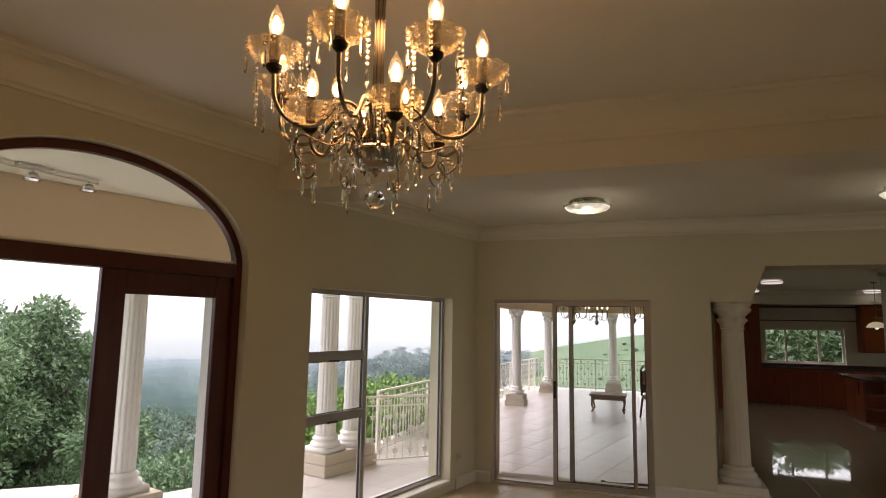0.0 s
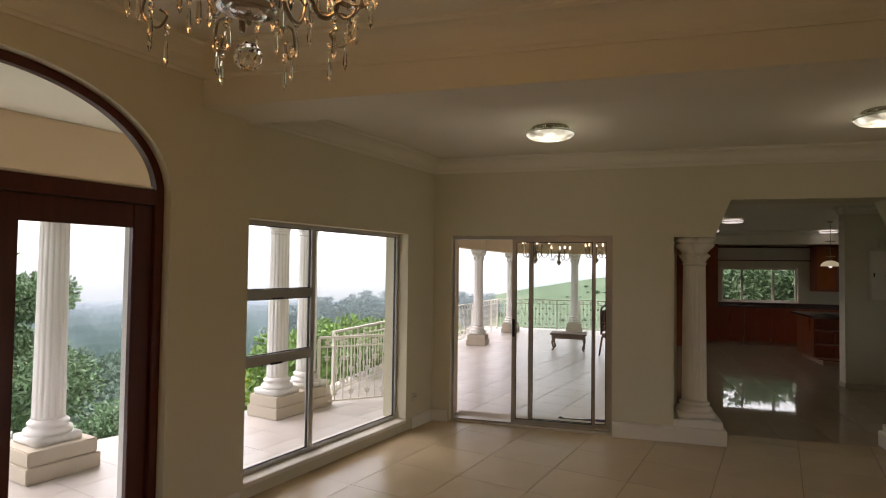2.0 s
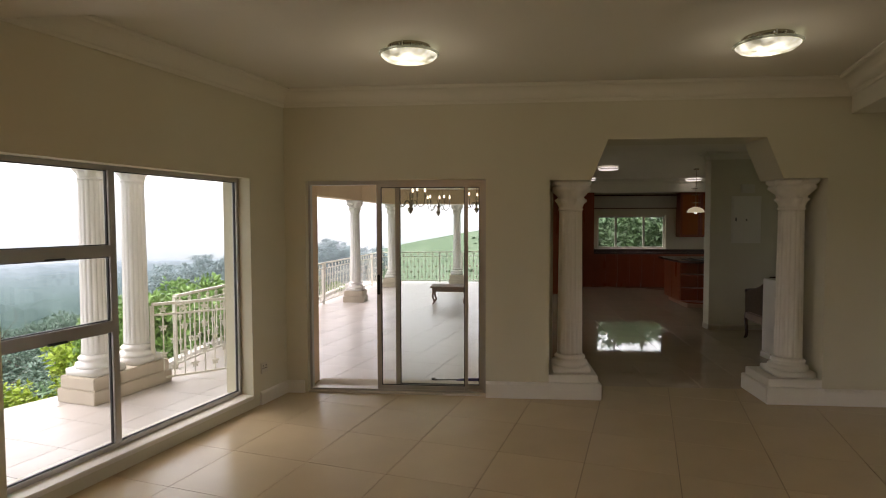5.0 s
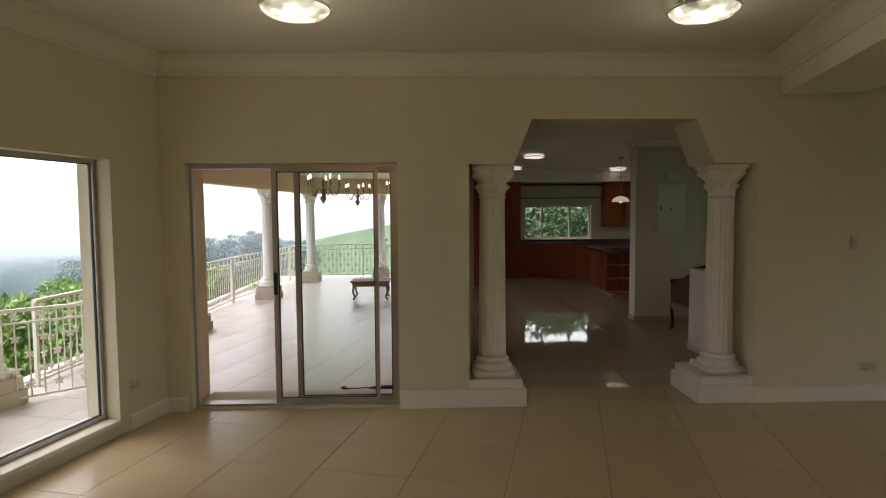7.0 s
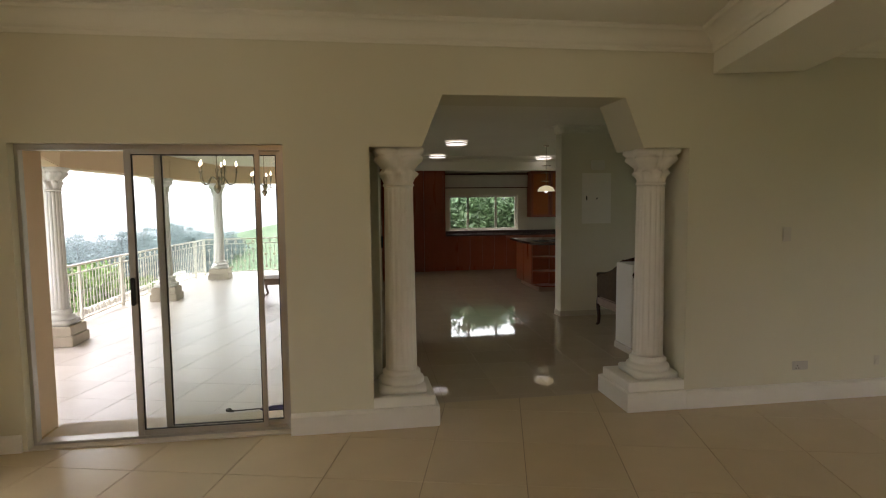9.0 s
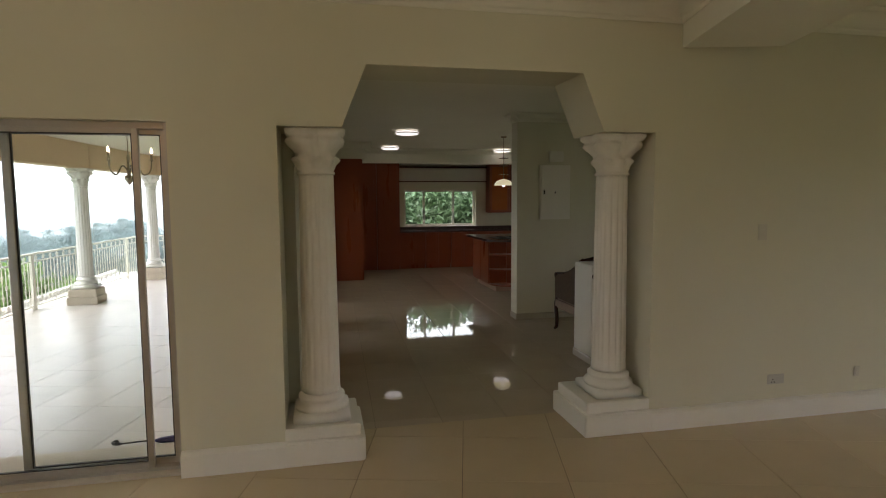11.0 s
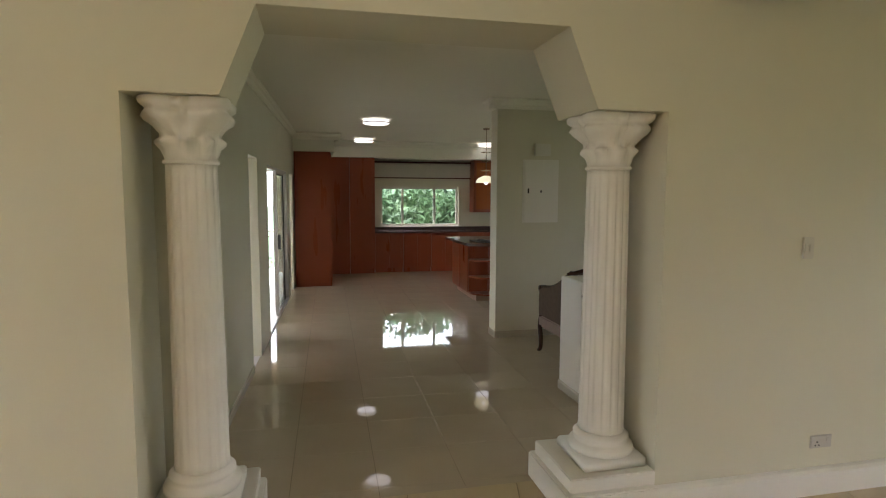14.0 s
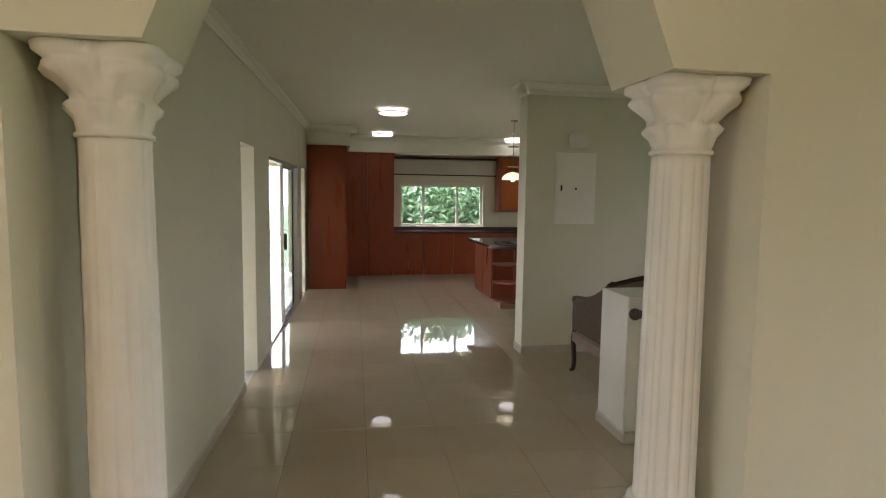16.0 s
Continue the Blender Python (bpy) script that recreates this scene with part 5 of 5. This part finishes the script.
def tree(name, m, height, spread, count, size, mat_, label, category="tree", group="", lean=0.2, trunk_r=0.16, first=0.35, n_limbs=9, tuft=1.0):
    ob = thing(name, m, label, category, group)
    bm = bmesh.new()
    top = Vector((rng.normal() * lean, rng.normal() * lean, height * 0.8))
    tube(bm, arc([(0, 0, -0.4), (rng.normal() * 0.08, rng.normal() * 0.08, height * 0.3), tuple(top * 0.7), tuple(top)]), trunk_r, 9, trunk_r * 0.25)
    clumps = []
    for i in range(n_limbs):
        a, h = i * 2.4 + rng.random() * 0.6, height * (first + (0.75 - first) * i / n_limbs)
        r = spread * (0.55 + 0.45 * rng.random())
        tip = Vector((math.cos(a) * r, math.sin(a) * r, h + height * 0.16 * (0.5 + rng.random())))
        base_ = Vector((top.x * h / height, top.y * h / height, h * 0.85))
        tube(bm, arc([tuple(base_), tuple(base_.lerp(tip, 0.5) + Vector((0, 0, height * 0.03))), tuple(tip)], 4), trunk_r * 0.4, 6, trunk_r * 0.08)
        for k in range(3):
            q = base_.lerp(tip, 0.6 + 0.25 * k)
            rr = tuft * spread * (0.24 + 0.16 * rng.random())
            clumps.append((q.x + rng.normal() * 0.2 * spread, q.y + rng.normal() * 0.2 * spread, q.z + rng.normal() * 0.06 * height, rr, rr * 0.8))
    for k in range(5):
        rr = tuft * spread * (0.28 + 0.1 * rng.random())
        clumps.append((top.x + rng.normal() * spread * 0.3, top.y + rng.normal() * spread * 0.3, height * (0.8 + 0.08 * k / 2), rr, rr * 0.8))
    part("trunk", bm, BARK, ob, "", True)
    me = leaves(clumps, count, size)
    me.materials.append(mat_)
    cr = new("crown", me)
    cr.parent = ob
    return ob


def gz(x, y):
    return ground_height(x, y)


def stand(x, y, rz=0.0):
    return pose(x, y, gz(x, y), 0, 0, rz)


tree("leafy_tree", stand(-12.1, 7.8), 2.45 - gz(-12.1, 7.8), 2.35, 230000, 0.095, LEAF, "large leafy green tree below the porch", trunk_r=0.2, first=0.15, n_limbs=40, tuft=0.8)
t2 = tree("leafy_tree", stand(-13.5, 13.5), -2.4 - gz(-13.5, 13.5), 2.4, 22000, 0.15, LEAF, "green tree on the slope below the porch", trunk_r=0.18)
for x, y, s in ((-17, 11, 0.95), (-19, 17, 0.9), (-24, 22, 1.0), (-16, 21, 0.8), (-27, 14, 1.0), (-30, 27, 1.1), (-21, 30, 0.9), (-36, 20, 1.2), (-34, 36, 1.2), (-25, 40, 1.0)):
    copy_thing(t2, Matrix.Translation((x, y, gz(x, y) - 2.6)) @ pose(0, 0, 0, 0, 0, x * 37) @ Matrix.Scale(s, 4))
hz = tree("woodland_tree", stand(-40, 30), 8, 2.6, 5000, 0.3, HAZY, "woodland tree in the valley, haze painted into its green", "tree", "valley trees", trunk_r=0.25)
for k in range(90):
    a, r = radians(31 + 58 * rng.random()), 42 + 85 * rng.random()
    x, y = -math.sin(a) * r, math.cos(a) * r + 5
    g = gz(x, y)
    tall = max(6.0, -3.2 - 0.105 * r - 2.5 * rng.random() - g) / 7.4
    copy_thing(hz, Matrix.Translation((x, y, g)) @ pose(0, 0, 0, 0, 0, k * 50) @ Matrix.Diagonal((1.5, 1.5, tall, 1)))
for k in range(26):
    x, y = -13 - 22 * rng.random(), 7 + 26 * rng.random()
    copy_thing(t2, Matrix.Translation((x, y, gz(x, y) - 2.8)) @ pose(0, 0, 0, 0, 0, k * 61) @ Matrix.Scale(0.7 + 0.35 * rng.random(), 4))
bush = tree("lime_bush", pose(-6.35, 9.6, -2.5), 2.4, 0.85, 7000, 0.09, LEAFY, "bright lime green bush beyond the terrace", "bush", trunk_r=0.05, first=0.2)
sh = tree("railing_shrub", pose(-4.95, 9.6, -1.65), 2.2, 0.95, 6000, 0.11, LEAFV, "leafy green shrub growing behind the railing", "shrub", "shrubs behind the railing", trunk_r=0.05, first=0.2)
for x, y, s, a in ((-4.9, 11.2, 1.0, 50), (-5.0, 12.9, 0.95, 120), (-5.1, 14.6, 1.0, 200), (-5.0, 16.4, 0.95, 290), (-6.1, 13.5, 1.0, 20), (-5.9, 12.0, 0.95, 160)):
    copy_thing(sh, pose(x, y, -1.75, 0, 0, a) @ Matrix.Scale(s, 4))
# bare tree on the slope
bt = thing("bare_tree", pose(-8.9, 9.9, -3.5), "bare grey leafless tree on the slope", "tree")
bm = bmesh.new()
def twig(p, d, length, r, depth):
    q = [p + d * length * k / 3 + Vector((rng.normal(), rng.normal(), rng.normal())) * length * 0.04 * k for k in range(4)]
    tube(bm, q, r, 5, r * 0.55)
    if depth:
        for k in range(3):
            e = (d + Vector((rng.normal(), rng.normal(), abs(rng.normal()) * 0.6)) * 0.5).normalized()
            twig(q[2 if k else 3], e, length * 0.68, r * 0.55, depth - 1)
twig(Vector((0, 0, -0.3)), Vector((0.1, 0, 1)), 1.9, 0.032, 3)
part("branches", bm, BARK, bt, "", True)
# tall trees on the shoulder of the valley, haze painted into leaf and bark
def far_tree(name, label, height, tiers, width, count, pointed):
    """A slim far tree: a bare lower trunk and ragged tiers of foliage up the stem."""
    ob = thing(name, pose(0, 0, 0), label, "tree", "far misty trees")
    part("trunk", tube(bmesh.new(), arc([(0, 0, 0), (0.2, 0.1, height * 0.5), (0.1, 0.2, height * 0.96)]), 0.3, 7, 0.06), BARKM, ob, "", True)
    clumps = []
    for k in range(tiers):
        f = k / (tiers - 1)
        r = width * ((1.05 - f) if pointed else (0.45 + 0.8 * math.sin(math.pi * (0.15 + 0.8 * f)))) * (0.6 + 0.6 * rng.random())
        for j in range(3):
            a = rng.random() * 6.283
            clumps.append((math.cos(a) * r * 0.55, math.sin(a) * r * 0.55, height * (0.28 + 0.7 * f) + rng.normal() * 0.3, 0.3 + r * 0.42, 0.35 + r * 0.22))
    me = leaves(clumps, count, 0.46, 0.4)
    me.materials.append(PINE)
    new("crown", me).parent = ob
    return ob


# trunk colour paled to carry the same haze as the needles
BARKM = material("haze_toned_grey_bark", (0.2, 0.22, 0.22), 0.9, scale=2)
FAR = [far_tree("misty_gum_tree", "feathery gum tree, grey-green from painted haze", 15, 9, 2.7, 3800, False),
       far_tree("misty_pine", "pointed pine, grey-green from painted haze", 15, 10, 2.5, 3800, True),
       far_tree("misty_gum_tree", "broad gum tree, grey-green from painted haze", 12, 8, 3.6, 3800, False)]
for k in range(104):
    f = k / 103
    a, r, s_ = radians(11 + 21 * f + rng.normal() * 0.4), 112 + rng.random() * 34, 0.5 + 0.3 * rng.random()
    top = -2.8 - 3.6 * rng.random() - 5.0 * max(0.0, f - 0.55) / 0.45
    x, y = -math.sin(a) * r, math.cos(a) * r
    src, tall_ = FAR[(k * 2 + k // 3) % 3], (15, 15, 12)[(k * 2 + k // 3) % 3]
    m = pose(x, y, top - tall_ * s_ * 1.35, 0, 0, k * 70) @ Matrix.Diagonal((s_ * 1.4, s_ * 1.4, s_ * 1.35, 1))
    if k < 3:
        FAR[k].matrix_world = pose(x, y, top - (15, 15, 12)[k] * s_ * 1.35) @ Matrix.Diagonal((s_ * 1.4, s_ * 1.4, s_ * 1.35, 1))
    else:
        copy_thing(src, m)
mb = tree("meadow_bush", stand(-3.5, 44) @ Matrix.Scale(0.4, 4), 5.0, 2.6, 3200, 0.42, LEAFB, "round dark green bush on the meadow hill", "bush", "meadow bushes", trunk_r=0.12, first=0.2)
for k in range(240):
    x, y = -14 + 60 * rng.random(), 30 + 112 * rng.random()
    if noise.noise((x * 0.06, y * 0.06, 4)) < -0.3:
        continue
    copy_thing(mb, Matrix.Translation((x, y, gz(x, y) - 0.3)) @ pose(0, 0, 0, 0, 0, k * 40) @ Matrix.Scale(0.2 + 0.35 * rng.random() ** 2, 4))
# trees close outside the kitchen window
kt = tree("garden_tree", pose(2.3, 20.4, -0.9), 2.8, 1.35, 4600, 0.18, LEAFK, "leafy garden tree close outside the kitchen window", "tree", "trees outside the kitchen", trunk_r=0.09, first=0.1, n_limbs=13)
for x, y, s, a in ((3.3, 20.9, 1.05, 70), (4.4, 20.3, 1.0, 150), (5.4, 21.2, 1.1, 250), (2.9, 22.3, 1.05, 320), (4.9, 22.8, 1.05, 30)):
    copy_thing(kt, pose(x, y, -0.9, 0, 0, a) @ Matrix.Scale(s, 4))

# ---- floors: tile by tile ----
def tiled(name, parent_label, outline, m, size, z, mat_, gap=0.0035, thick=0.008, edge=0.0015, bed=GROUT):
    """Square tiles on a grid in the frame m, cut to the outline; whole tiles share one mesh."""
    floor_ = structure(name, prism(outline, z - 0.12, z - 0.0035, "z"), bed, parent_label, "floor")
    inv = m.inverted()
    loc = [(inv @ Vector((x, y, 0))).to_2d() for x, y in outline]
    lo = [math.floor(min(p[i] for p in loc) / size) for i in (0, 1)]
    hi = [math.ceil(max(p[i] for p in loc) / size) for i in (0, 1)]
    h = size / 2 - gap / 2
    whole = None
    edges = list(zip(loc, loc[1:] + loc[:1]))
    for i in range(lo[0], hi[0]):
        for j in range(lo[1], hi[1]):
            c = ((i + 0.5) * size, (j + 0.5) * size)
            sq = [(c[0] - h, c[1] - h), (c[0] + h, c[1] - h), (c[0] + h, c[1] + h), (c[0] - h, c[1] + h)]
            cut = sq
            for e in edges:
                cut = clip(cut, e) if cut else cut
            if len(cut) < 3:
                continue
            area = abs(sum(p[0] * q[1] - q[0] * p[1] for p, q in zip(cut, cut[1:] + cut[:1]))) / 2
            if area < 0.004:
                continue
            if area > 0.999 * (2 * h) ** 2:
                if whole is None:
                    bm = bx(-h, -h, -thick, h, h, 0)
                    top = [e for e in bm.edges if all(v.co.z > -0.001 for v in e.verts)]
                    bmesh.ops.bevel(bm, geom=top, offset=edge, segments=1, affect="EDGES")
                    whole = finish(bm, "tile", mat_)
                ob = new("tile", whole)
            else:
                ob = new("tile", finish(prism([(p[0] - c[0], p[1] - c[1]) for p in cut], -thick, 0, "z"), "tile", mat_))
            ob.matrix_world = m @ Matrix.Translation((c[0], c[1], z))
            ob.parent = floor_
    return floor_


AW = math.degrees(math.atan2(UY, UX))
n0, u0 = -0.13, 5.03
org = Vector((UX * u0 + UY * n0, UY * u0 - UX * n0, 0))
MT = Matrix.Translation(org) @ pose(0, 0, 0, rz=AW)
dining = [(on_window_line(0) - 0.02, 0.0), (6.99, 0.0), (6.99, YK - 0.02), (on_window_line(YK), YK - 0.02)]
tiled("floor", "beige porcelain tile floor laid on the slant", dining, MT, 0.635, 0.0, TILE)
structure("floor_entry", prism([(-5.5, -3.1), (7, -3.1), (7, -0.002), (-4.2, -0.002)], -0.1, 0.0, "z"), TILE, "beige tile floor behind", "floor")
structure("floor_lobby", prism([(-4.6, -0.2), (-2.9, -0.2), (-2.4, 4.5), (-2.6, 5)], -0.2, -0.012, "z"), GROUT, "grout bed under the entrance", "floor")
tiled("floor_kitchen", "cream polished tile floor of the kitchen", [(0.66, YK - 0.018), (6.99, YK - 0.018), (6.99, 17.55), (0.95, 17.55)], pose(1.68, 8.27, 0, rz=-1.5), 0.505, 0.0, KTILE, 0.0025, edge=0.0005)
tiled("terrace_floor", "grey stone tile terrace floor", [(on_window_line(YK) - 0.35, YK + 0.025), (0.4, YK + 0.025), (0.6, 18.55), (-3.93, 18.55), (-3.93, 8.2)], MT @ pose(0.2, 0.1, 0), 0.5, ZT, TTILE, bed=BED)
tiled("porch_floor", "pale stone tile porch floor", [(-5.3, 1.05), (-3.45, 1.05), (-2.05, 6.6), (-2.35, 7.75), (-3.93, 8.19), (-5.3, 5.25)], MT @ pose(0.2, 0.1, 0), 0.5, ZT, TTILE, bed=BED)
